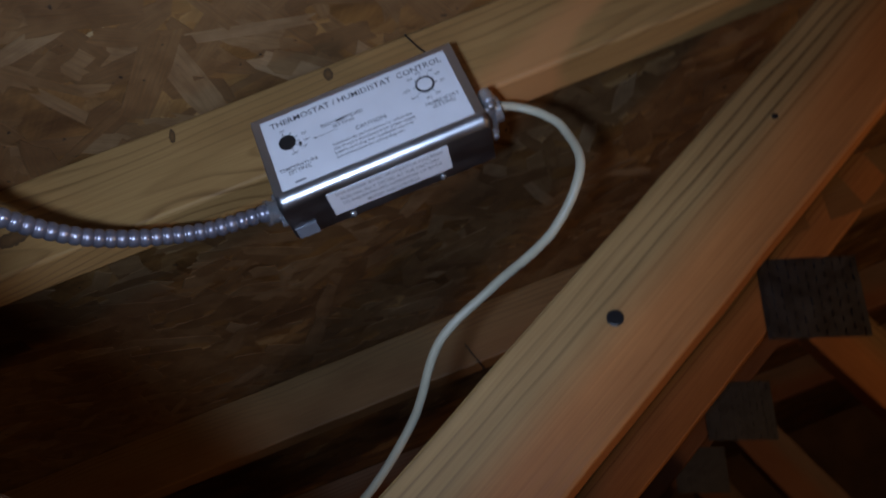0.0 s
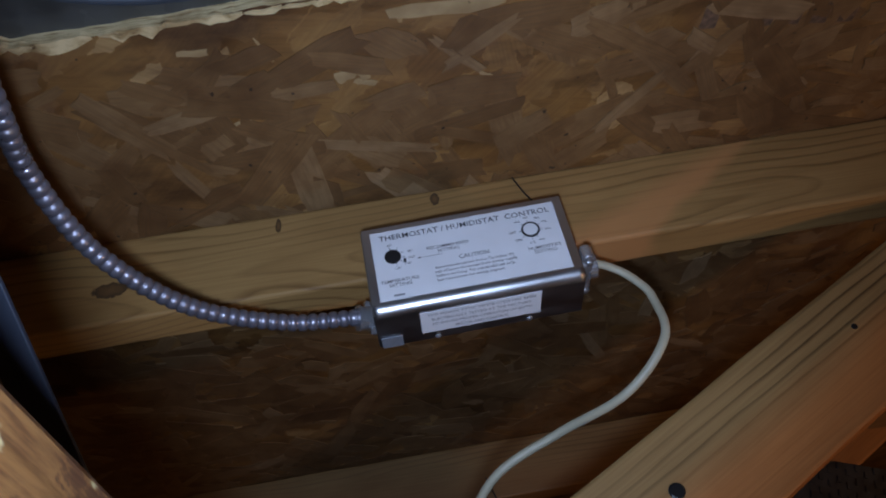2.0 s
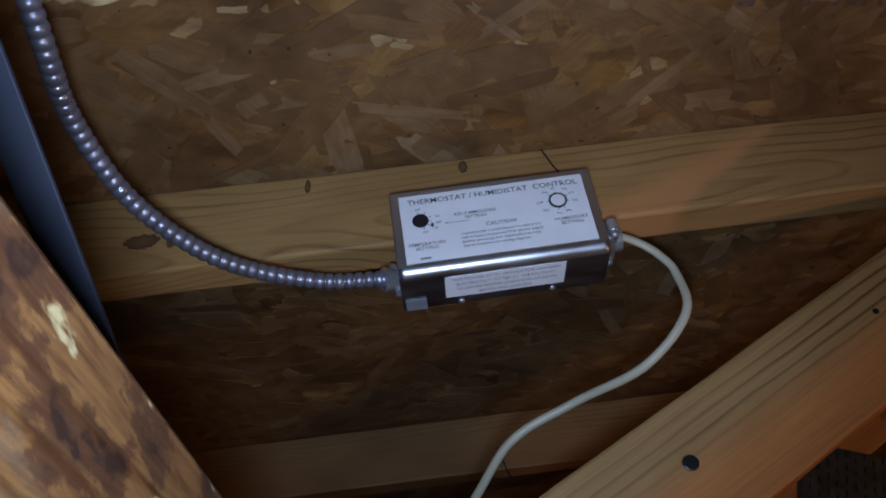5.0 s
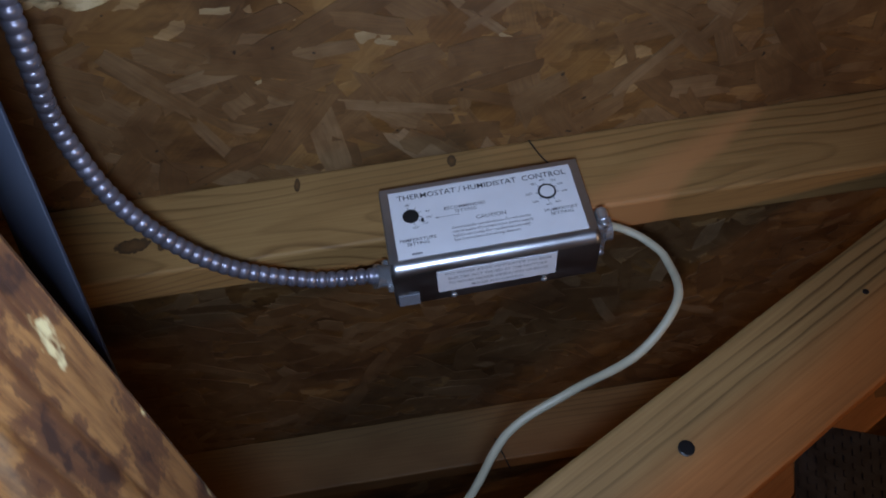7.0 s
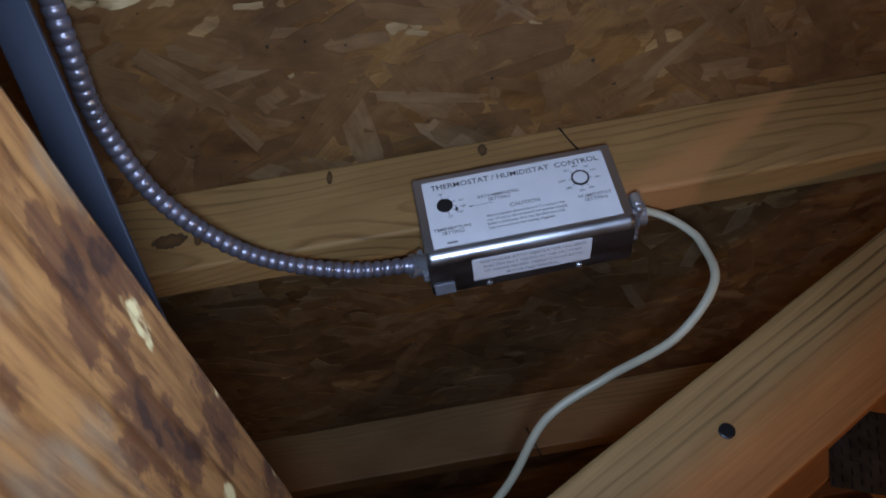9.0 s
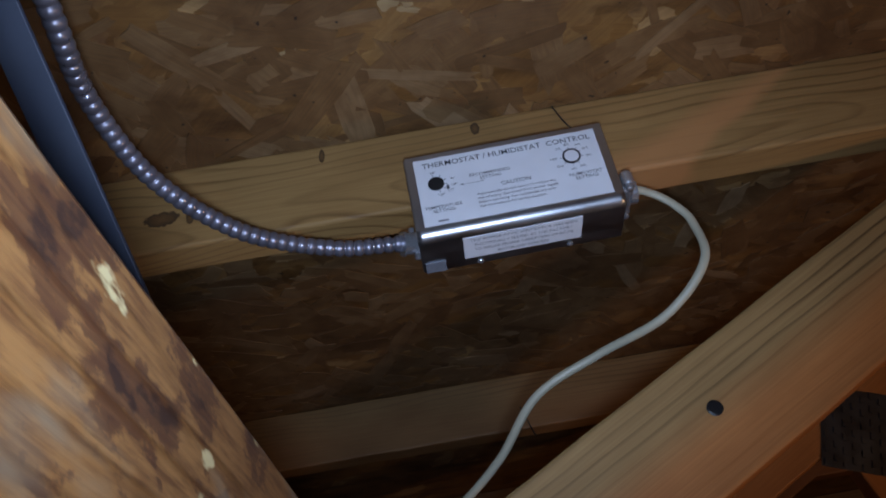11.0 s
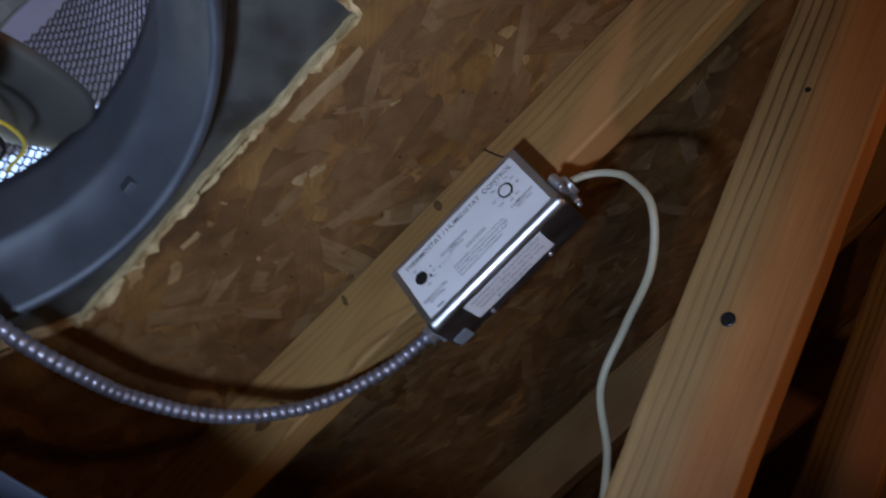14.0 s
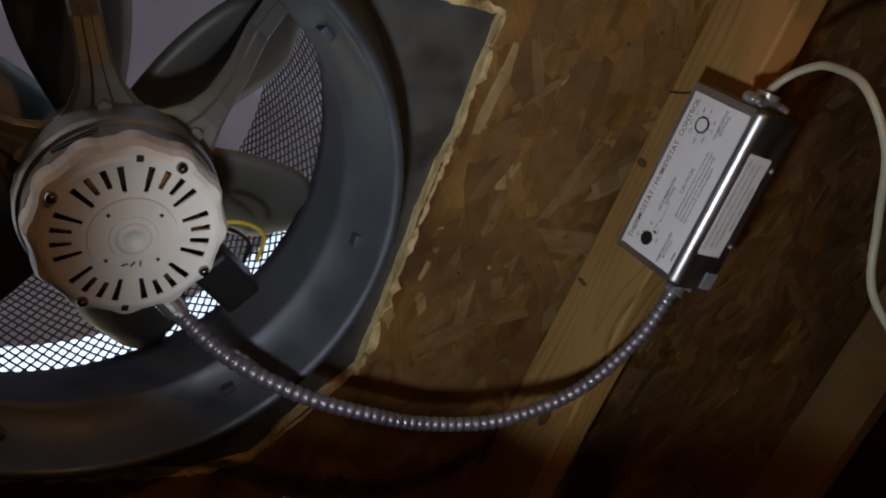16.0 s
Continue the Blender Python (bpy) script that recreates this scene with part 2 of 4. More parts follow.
def torn():
    """The sawn edge: pale torn strands in layers with dark gaps."""
    m = Mat("torn_strands", 0.85)
    obj = m.n("TexCoord").outputs["Object"]
    lay = m.noise(1.0, 4, m.coords((45, 45, 420), source=obj), 0.6)
    big = m.noise(26, 3, obj)
    col = m.ramp(lay, (0.28, (0.12, 0.06, 0.022)), (0.38, (0.42, 0.29, 0.13)), (0.54, (0.68, 0.53, 0.29)))
    m.colour(m.mix(col, m.ramp(big, (0.36, (0.5, 0.4, 0.28)), (0.5, (1, 1, 1))), 0.7, "MULTIPLY"))
    m.bump(lay, 0.8, 0.002)
    return m.m


EDGE = torn()
ZINC = steel("galvanised_cover", (0.62, 0.63, 0.66), 0.34, brush=(30, 90, 90))
TAB = flat("pale_zinc", (0.22, 0.235, 0.27), 0.5, vary=0.25)
ZINC_GREY = steel("dull_zinc", (0.42, 0.41, 0.4), 0.45, brush=(60, 60, 60))
CHROME = steel("bright_zinc", (0.78, 0.79, 0.83), 0.20, metal=0.85, brush=(80, 80, 80))
CONDUIT = steel("conduit_steel", (0.29, 0.28, 0.335), 0.34, metal=0.7, brush=(120, 120, 120))
LABEL = flat("label_paper", (0.74, 0.74, 0.77), 0.4, vary=0.04, scale=40)
INK = flat("ink", (0.03, 0.03, 0.035), 0.5, vary=0.1)
GREYINK = flat("grey_ink", (0.2, 0.2, 0.22), 0.5, vary=0.1)
# also colours the blocks that stand for shade in the motor's holes
BLACK = flat("black_plastic_and_shade", (0.012, 0.012, 0.013), 0.4, vary=0.2)
PVC = flat("cable_sheath", (0.42, 0.385, 0.28), 0.42, vary=0.1, scale=30)
FLASH = steel("flashing_steel", (0.22, 0.225, 0.22), 0.55, brush=(30, 30, 30), spangle=0.5)
THROAT = steel("throat_steel", (0.11, 0.126, 0.153), 0.46, brush=(30, 30, 30), spangle=0.3, metal=0.55)
MOTOR = flat("motor_paint", (0.78, 0.77, 0.74), 0.38, vary=0.05, scale=50)
SCREW = steel("dark_screw", (0.30, 0.28, 0.25), 0.22, brush=(60, 60, 60))
MOTOR_STEEL = steel("motor_shell", (0.27, 0.27, 0.265), 0.36, metal=0.7, brush=(20, 20, 200))
BRACKET = steel("bracket_steel", (0.20, 0.205, 0.19), 0.40, metal=0.4, brush=(40, 40, 40))
BLADE = steel("blade_aluminium", (0.105, 0.105, 0.10), 0.42, metal=0.45, brush=(30, 30, 30))
SCREEN = flat("screen_wire", (0.03, 0.03, 0.035), 0.5)
COPPER = steel("copper", (0.75, 0.34, 0.12), 0.35)
YELLOW = flat("yellow_wire", (0.55, 0.42, 0.05), 0.4)
STRAP = steel("strap_steel", (0.013, 0.017, 0.029), 0.6, brush=(60, 60, 60), depth=0.5, metal=0.2)
PLATE = steel("plate_steel", (0.2, 0.21, 0.23), 0.5, brush=(50, 50, 50), spangle=0.6)
DUST = flat("insulation", (0.45, 0.42, 0.4), 0.95, vary=0.3, scale=9)
SHINGLE = flat("shingle", (0.09, 0.085, 0.08), 0.9, vary=0.4, scale=90)
WALLBOARD = flat("gable_board", (0.2, 0.12, 0.06), 0.8, vary=0.3, scale=6)


def dome_mat():
    """Thin pale plastic that lets daylight glow through."""
    m = Mat("dome_plastic", 0.4)
    m.colour(m.ramp(m.noise(6, 3), (0.3, (0.50, 0.50, 0.60)), (0.7, (0.58, 0.58, 0.68))))
    tr = m.n("BsdfTranslucent", Color=(0.66, 0.71, 0.92, 1))
    mx = m.n("MixShader", Fac=0.13)
    m.put(mx.inputs[1], m.b.outputs[0])
    m.put(mx.inputs[2], tr.outputs[0])
    m.put(m.t.nodes["Material Output"].inputs[0], mx.outputs[0])
    return m.m


DOME = dome_mat()


# ---- building helpers ----
def thing(name, m, label, category, group="", kind=""):
    ob = new(name)
    ob.empty_display_size = 0.02
    ob.matrix_world = m
    return tagged(ob, label, category, group, kind)


def to_mesh(name, bm, material, smooth=False):
    me = bpy.data.meshes.new(name)
    bm.to_mesh(me)
    bm.free()
    for mat in material if isinstance(material, (list, tuple)) else [material]:
        me.materials.append(mat)
    if smooth:
        for p in me.polygons:
            p.use_smooth = True
    return me


def part(name, bm, material, parent, label="", m=None, smooth=False):
    """One mesh under a thing or a part, at m in its parent's frame."""
    me = bm if isinstance(bm, bpy.types.Mesh) else to_mesh(name, bm, material, smooth)
    ob = new(name, me)
    ob.parent = parent
    ob.matrix_parent_inverse = Matrix.Identity(4)
    ob.matrix_basis = m if m is not None else Matrix.Identity(4)
    return tagged(ob, label)


def box_bm(x0, x1, y0, y1, z0, z1, bevel=0.0, segments=2):
    bm = bmesh.new()
    bmesh.ops.create_cube(bm, size=1)
    for v in bm.verts:
        v.co = Vector(((x0 + x1) / 2 + v.co.x * (x1 - x0), (y0 + y1) / 2 + v.co.y * (y1 - y0), (z0 + z1) / 2 + v.co.z * (z1 - z0)))
    if bevel:
        bmesh.ops.bevel(bm, geom=bm.edges[:], offset=bevel, segments=segments, affect="EDGES", profile=0.6)
    return bm


def lathe_bm(profile, n=48, closed=False):
    """Turned about z from (radius, height) pairs."""
    bm = bmesh.new()
    rings = []
    for r, z in profile:
        if r < 1e-6:
            rings.append([bm.verts.new((0, 0, z))])
        else:
            rings.append([bm.verts.new((r * math.cos(2 * math.pi * k / n), r * math.sin(2 * math.pi * k / n), z)) for k in range(n)])
    pairs = list(zip(rings, rings[1:])) + ([(rings[-1], rings[0])] if closed else [])
    for a, b in pairs:
        for k in range(n):
            j = (k + 1) % n
            if len(a) == 1 and len(b) == 1:
                continue
            if len(a) == 1:
                bm.faces.new((a[0], b[k], b[j]))
            elif len(b) == 1:
                bm.faces.new((a[k], a[j], b[0]))
            else:
                bm.faces.new((a[k], a[j], b[j], b[k]))
    bmesh.ops.recalc_face_normals(bm, faces=bm.faces[:])
    return bm


def catmull(points, steps):
    pts = [Vector(p) for p in points]
    pts = [2 * pts[0] - pts[1], *pts, 2 * pts[-1] - pts[-2]]
    out = []
    for i in range(1, len(pts) - 2):
        a, b, c, d = pts[i - 1:i + 3]
        for k in range(steps):
            s = k / steps
            out.append(0.5 * (2 * b + (c - a) * s + (2 * a - 5 * b + 4 * c - d) * s * s + (3 * b - a - 3 * c + d) * s ** 3))
    return out + [pts[-2]]


def even(points, gap):
    """Points at even steps along a line."""
    out, left = [points[0].copy()], gap
    for a, b in zip(points, points[1:]):
        d = (b - a).length
        pos = 0.0
        while d - pos >= left:
            pos += left
            out.append(a.lerp(b, pos / d))
            left = gap
        left -= d - pos
    return out


def tube_bm(points, radius, n=12, flat_by=1.0, up=Vector((0, 0, 1)), caps=True):
    """A tube along points; radius may be a function of the index."""
    bm = bmesh.new()
    rings = []
    side = None
    for i, p in enumerate(points):
        along = (points[min(i + 1, len(points) - 1)] - points[max(i - 1, 0)]).normalized()
        if side is None:
            side = along.cross(up)
            if side.length < 0.1:
                side = along.cross(Vector((0, 1, 0)))
        side = (side - along * side.dot(along)).normalized()
        over = side.cross(along)
        r = radius(i) if callable(radius) else radius
        rings.append([bm.verts.new(p + side * (r * math.cos(2 * math.pi * k / n)) + over * (r * flat_by * math.sin(2 * math.pi * k / n))) for k in range(n)])
    for a, b in zip(rings, rings[1:]):
        for k in range(n):
            bm.faces.new((a[k], a[(k + 1) % n], b[(k + 1) % n], b[k]))
    if caps:
        bm.faces.new(rings[0])
        bm.faces.new(rings[-1][::-1])
    bmesh.ops.recalc_face_normals(bm, faces=bm.faces[:])
    return bm


def prism_bm(outline, z0, z1):
    bm = bmesh.new()
    lo = [bm.verts.new((x, y, z0)) for x, y in outline]
    hi = [bm.verts.new((x, y, z1)) for x, y in outline]
    n = len(outline)
    bm.faces.new(lo[::-1])
    bm.faces.new(hi)
    for k in range(n):
        bm.faces.new((lo[k], lo[(k + 1) % n], hi[(k + 1) % n], hi[k]))
    bmesh.ops.recalc_face_normals(bm, faces=bm.faces[:])
    return bm


def board_bm(length, height=0.089, thick=0.038, seed=0, r=0.003):
    """A sawn board along x from 0, y from 0 to its thickness, z from 0 to its height, edges eased and slightly wavy."""
    rng = random.Random(seed)
    bm = bmesh.new()
    n = max(6, int(length / 0.05))
    sect = []
    for cy, cz, a0 in ((r, r, 180), (thick - r, r, 270), (thick - r, height - r, 0), (r, height - r, 90)):
        for k in range(3):
            a = radians(a0 + 45 * k)
            sect.append((cy + r * math.cos(a), cz + r * math.sin(a)))
    rings = []
    for i in range(n + 1):
        x = length * i / n
        w1, w2 = rng.uniform(-1, 1) * 0.0005, rng.uniform(-1, 1) * 0.0005
        rings.append([bm.verts.new((x, y + w1, z + w2)) for y, z in sect])
    m = len(sect)
    for a, b in zip(rings, rings[1:]):
        for k in range(m):
            bm.faces.new((a[k], a[(k + 1) % m], b[(k + 1) % m], b[k]))
    bm.faces.new(rings[0])
    bm.faces.new(rings[-1][::-1])
    bmesh.ops.recalc_face_normals(bm, faces=bm.faces[:])
    return bm


def along(x, y, z, angle):
    """A board's pose: its x turned by angle in the truss plane."""
    return pose(x, y, z, 0, -angle, 0)


# ---- the roof deck ----
HOLE = [(0.192, -0.224), (-0.180, -0.221), (-0.297, -0.300), (-0.314, -0.360), (-0.312, -0.680), (-0.230, -0.800), (0.080, -0.810), (0.170, -0.740), (0.178, -0.360)]
THICK = 0.0125


def deck_bm():
    """One sheet with the ventilator's opening sawn through, its rim chipped."""
    rng = random.Random(5)
    rim = []
    for (x0, y0), (x1, y1) in zip(HOLE, HOLE[1:] + HOLE[:1]):
        d = Vector((x1 - x0, y1 - y0))
        nrm = Vector((-d.y, d.x)).normalized()
        s, off, slow = 0.0, 0.0, 0.0
        while s < d.length - 0.002:
            # long strands tear out in steps, with fine fibres between
            if rng.random() < 0.22:
                slow = rng.uniform(-1, 1) * 0.0034
            off = 0.55 * off + 0.45 * slow + rng.uniform(-1, 1) * 0.0008
            rim.append(Vector((x0, y0)) + d * s / d.length + nrm * off)
            s += rng.choice((0.0018, 0.003, 0.005, 0.009, 0.014))
    bm = bmesh.new()
    c = Vector((-0.06, -0.5))
    rim.sort(key=lambda p: math.atan2(p.y - c.y, p.x - c.x))
    X0, X1, Y0, Y1 = -5.4, 3.6, -3.2, 3.4

    def outer(p):
        d = p - c
        s = min((X1 - c.x) / d.x if d.x > 0 else (X0 - c.x) / d.x if d.x < 0 else 1e9, (Y1 - c.y) / d.y if d.y > 0 else (Y0 - c.y) / d.y if d.y < 0 else 1e9)
        return c + d * s

    corners = [Vector(q) for q in ((X0, Y0), (X1, Y0), (X1, Y1), (X0, Y1))]
    ang = lambda p: math.atan2(p.y - c.y, p.x - c.x)
    layers = []
    for z, grow in ((0.0, 0.0), (THICK, -0.001)):
        layers.append(([bm.verts.new((p.x, p.y, z)) for p in rim], [bm.verts.new((*outer(p), z)) for p in rim]))
    cv = [(ang(q), [bm.verts.new((q.x, q.y, 0)), bm.verts.new((q.x, q.y, THICK))]) for q in corners]
    n = len(rim)
    for k in range(n):
        j = (k + 1) % n
        a0, a1 = ang(rim[k]), ang(rim[j])
        mid = [v for a, v in cv if a0 < a <= a1 or (a1 < a0 and (a > a0 or a <= a1))]
        for li, (inner, out) in enumerate(layers):
            ring = [inner[k], inner[j], out[j]] + [v[li] for v in mid] + [out[k]]
            f = bm.faces.new(ring)
        f = bm.faces.new((layers[0][0][k], layers[0][0][j], layers[1][0][j], layers[1][0][k]))
        f.material_index = 1
    bmesh.ops.recalc_face_normals(bm, faces=bm.faces[:])
    return bm


deck = new("roof_deck", to_mesh("roof_deck", deck_bm(), [OSB, EDGE]))
deck.matrix_world = DECK
tagged(deck, "brown strand board roof deck sawn open for the ventilator", "roof deck", kind="structure")


def flakes_bm(n, seed):
    """The top layer of strands: thin slips of wood lying over one another, a hair proud of the deck."""
    rng = random.Random(seed)
    bm = bmesh.new()
    uv = bm.loops.layers.uv.new("strand")
    made = 0
    while made < n:
        x, y = rng.uniform(-0.60, 0.80), rng.uniform(-0.45, 0.80)
        L, W = rng.uniform(0.030, 0.105), rng.uniform(0.009, 0.034)
        a = rng.gauss(0.35, 0.75)
        e, s = math.cos(a), math.sin(a)
        reach_x, reach_y = (abs(L * e) + abs(W * s)) * 0.56, (abs(L * s) + abs(W * e)) * 0.56
        if -0.335 - reach_x < x < 0.205 + reach_x and y < -0.207 + reach_y:
            continue
        slant = rng.uniform(-0.25, 0.25)
        pts = []
        for px, py in ((-0.5, -0.42), (-0.12, -0.5), (0.28, -0.47), (0.5, -0.36), (0.47, 0.05), (0.5, 0.38), (0.1, 0.5), (-0.33, 0.46), (-0.5, 0.3), (-0.46, -0.08)):
            px, py = px * L * rng.uniform(0.88, 1.06) + py * W * slant * 3, py * W * rng.uniform(0.75, 1.12)
            pts.append((px, py))
        base, tilt = rng.uniform(0.0002, 0.0011), rng.uniform(-0.0004, 0.0004)
        top = [bm.verts.new((x + px * e - py * s, y + px * s + py * e, 0.0006)) for px, py in pts]
        low = [bm.verts.new((x + px * e - py * s, y + px * s + py * e, -base - tilt * px / L)) for px, py in pts]
        m = len(pts)
        faces = [(bm.faces.new(low), pts)]
        for k in range(m):
            j = (k + 1) % m
            faces.append((bm.faces.new((top[k], top[j], low[j], low[k])), (pts[k], pts[j], pts[j], pts[k])))
        for f, flat_pts in faces:
            for loop, q in zip(f.loops, flat_pts):
                loop[uv].uv = (q[0] + made * 0.37, q[1] + made * 0.11)
        made += 1
    for f in bm.faces:
        if len(f.verts) > 4 and f.normal.z > 0:
            f.normal_flip()
    return bm


def flake_mat(name, stops):
    m = Mat(name, 0.6)
    obj = m.n("TexCoord").outputs["Object"]
    rnd = m.n("NewGeometry").outputs["Random Per Island"]
    col = m.ramp(rnd, *stops)
    uv = m.n("TexCoord").outputs["UV"]
    grain = m.noise(1.0, 4, m.coords((26, 420, 1), source=uv), 0.6)
    col = m.mix(col, m.ramp(grain, (0.32, (0.62, 0.56, 0.50)), (0.62, (1.05, 1.03, 1.0))), 0.6, "MULTIPLY")
    blot = m.noise(40, 3, obj)
    col = m.mix(col, m.ramp(blot, (0.35, (0.6, 0.5, 0.4)), (0.6, (1, 1, 1))), 0.5, "MULTIPLY")
    cloud = m.noise(5.5, 5, obj, 0.6)
    col = m.mix(col, m.ramp(cloud, (0.36, (0.5, 0.4, 0.32)), (0.48, (0.85, 0.76, 0.64)), (0.62, (1.12, 1.06, 0.94))), 0.75, "MULTIPLY")
    specks = m.noise(95, 2, obj)
    col = m.mix(col, (0.02, 0.012, 0.008), m.ramp(specks, (0.71, (0, 0, 0)), (0.75, (0.85, 0.85, 0.85))))
    m.colour(col)
    m.roughness(m.ramp(grain, (0.3, (0.5, 0.5, 0.5)), (0.7, (0.68, 0.68, 0.68))))
    m.bump(grain, 0.4, 0.0006)
    return m.m


FLAKE = flake_mat("strand", ((0.0, (0.15, 0.082, 0.033)), (0.35, (0.198, 0.113, 0.047)), (0.7, (0.218, 0.132, 0.060)), (0.93, (0.245, 0.156, 0.078)), (1.0, (0.315, 0.22, 0.125))))
CHIP = flake_mat("pale_chip", ((0.0, (0.30, 0.20, 0.09)), (1.0, (0.46, 0.36, 0.21))))
STAMP = flat("stamp_ink", (0.125, 0.072, 0.042), 0.7, vary=0.5, scale=200)


def chip_bm(L, W, seed, thick=0.0006):
    """A torn splinter lying on the board."""
    rng = random.Random(seed)
    pts = [(px * L * rng.uniform(0.8, 1.1), py * W * rng.uniform(0.6, 1.2)) for px, py in ((-0.5, -0.3), (-0.3, -0.5), (0.0, -0.42), (0.25, -0.5), (0.5, -0.4), (0.47, 0.1), (0.5, 0.4), (0.2, 0.5), (-0.1, 0.38), (-0.35, 0.5), (-0.5, 0.25))]
    return prism_bm(pts, -thick, 0.0004)


for x, y, L, W, a in ((0.130, -0.2005, 0.088, 0.013, 2), (0.046, -0.152, 0.020, 0.012, -30), (0.060, -0.142, 0.020, 0.006, 15), (0.157, -0.130, 0.014, 0.005, 35), (-0.042, -0.118, 0.016, 0.008, -10), (-0.060, -0.194, 0.022, 0.007, 5), (-0.010, -0.188, 0.026, 0.0025, 70), (0.060, -0.150, 0.012, 0.009, 60), (0.39, -0.115, 0.06, 0.014, 60), (-0.09, -0.11, 0.05, 0.009, -24)):
    part("wood_chip", chip_bm(L, W, int(1000 * (x + 3))), CHIP if W < 0.0135 and x < 0.2 and y < -0.115 else FLAKE, deck, "pale torn chip", m=pose(x, y, 0, 0, 0, a))
for k in range(6):
    # a maker's stamp, too worn to read
    part("printed_bar", box_bm(-0.007, 0.007, -0.0105, 0.0105, -0.0003, 0.0003), STAMP, deck, m=pose(0.338 + 0.024 * k, -0.153 + 0.003 * k, 0, 0, 0, 8))


def fringe_bm(seed):
    """Splintered strands that hang along the sawn rim."""
    rng = random.Random(seed)
    bm = bmesh.new()
    for (x0, y0), (x1, y1) in zip(HOLE, HOLE[1:] + HOLE[:1]):
        d = Vector((x1 - x0, y1 - y0))
        e = d.normalized()
        out = Vector((e.y, -e.x))
        if (Vector((x0, y0)) - Vector((-0.06, -0.5))).dot(out) < 0:
            out = -out
        s = 0.0
        while s < d.length - 0.012:
            L = min(rng.uniform(0.008, 0.05), d.length - s)
            W = rng.uniform(0.002, 0.0075) if rng.random() < 0.75 else rng.uniform(0.007, 0.014)
            o = Vector((x0, y0)) + e * s
            k = max(4, int(L / 0.006))
            inner = [o + e * (L * i / k) + out * rng.uniform(-0.0022, 0.0004) for i in range(k + 1)]
            outer = [o + e * (L * i / k) + out * (0.0012 + W * rng.uniform(0.35, 1.0) * min(1.0, 3.2 * i / k + 0.2, 3.2 * (1 - i / k) + 0.2)) for i in range(k + 1)]
            z = -rng.uniform(0.0006, 0.0022)
            lo = [bm.verts.new((p.x, p.y, z * rng.uniform(0.6, 1.4))) for p in inner]
            hi = [bm.verts.new((p.x, p.y, -0.0001)) for p in outer]
            up = [bm.verts.new((p.x, p.y, 0.0045)) for p in inner]
            for i in range(k):
                bm.faces.new((lo[i], lo[i + 1], hi[i + 1], hi[i]))
                bm.faces.new((up[i], up[i + 1], lo[i + 1], lo[i]))
            s += L * rng.uniform(0.7, 1.15)
    bmesh.ops.recalc_face_normals(bm, faces=bm.faces[:])
    return bm


ob = part("splintered_rim", fringe_bm(9), EDGE, deck, "pale splintered rim of the sawn opening")
tagged(ob, "pale splintered rim of the sawn opening", kind="stuff")
ob = part("strand", flakes_bm(2000, 3), FLAKE, deck)
tagged(ob, "raised wood strands of the board", kind="stuff")


# ---- trusses ----
def nail_plate_bm(w, h, seed):
    """A toothed connector plate: a thin sheet with rows of punched slots, each with a lip."""
    rng = random.Random(seed)
    bm = box_bm(-w / 2, w / 2, -0.0012, 0.0, -h / 2, h / 2, 0.0003, 1)
    nx, nz = int(w / 0.012), int(h / 0.019)
    for i in range(nx):
        for k in range(nz):
            x = -w / 2 + (i + 0.5) * w / nx
            z = -h / 2 + (k + 0.5) * h / nz + (0.004 if i % 2 else -0.004)
            q = box_bm(x - 0.002, x + 0.002, -0.0026 - rng.random() * 0.0006, -0.001, z - 0.005, z + 0.005)
            me = bpy.data.meshes.new("tmp")
            q.to_mesh(me)
            q.free()
            bm.from_mesh(me)
            bpy.data.meshes.remove(me)
    return bm


PLATE_ME = to_mesh("connector_plate", nail_plate_bm(0.14, 0.125, 2), PLATE)


def truss(y, seed, chord_mat, web_mat, label, lift=0.0):
    """Top chord under the deck, a web that climbs to the joint, one that falls from it, and their plates."""
    t = thing("roof_truss", ROOF @ pose(0, y, 0), label, "roof truss", "trusses under the roof deck")
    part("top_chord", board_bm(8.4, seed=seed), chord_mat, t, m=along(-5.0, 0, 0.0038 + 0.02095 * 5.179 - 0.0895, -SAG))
    part("web", board_bm(1.74, height=0.094, seed=seed + 1), web_mat, t, m=along(-0.7037, 0, -0.8300, 26.5))
    part("web", board_bm(1.5, seed=seed + 2), web_mat, t, m=along(0.580, 0.0, -0.235, -74.0))
    part("bottom_chord", board_bm(7.2, seed=seed + 3), OLD, t, m=along(-3.95, 0, -0.93, -SLOPE - SAG))
    p = part("connector_plate", PLATE_ME, PLATE, t, "toothed grey steel plate", m=along(0.622, -0.0005, -0.190, -22))
    return t


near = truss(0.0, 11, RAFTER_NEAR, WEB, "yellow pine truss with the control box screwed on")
far1 = truss(0.61, 23, RAFTER, WEB, "dim pine truss with toothed steel plates")
far2 = truss(1.22, 37, OLD, OLD, "dark pine truss deep in the attic")
far3 = truss(1.83, 41, OLD, OLD, "dark pine truss deep in the attic")
back = truss(-1.26, 53, OLD, OLD, "dark pine truss behind the ventilator")

# the brace on edge that runs across the trusses, nailed to the web of the near one
brace = thing("brace_board", ROOF, "stained knotty pine brace board running across the trusses", "brace")
part("board", board_bm(1.22, seed=71), BRACE, brace, m=pose(-0.031, -1.221, -0.4335, 0, 2.95, 90))

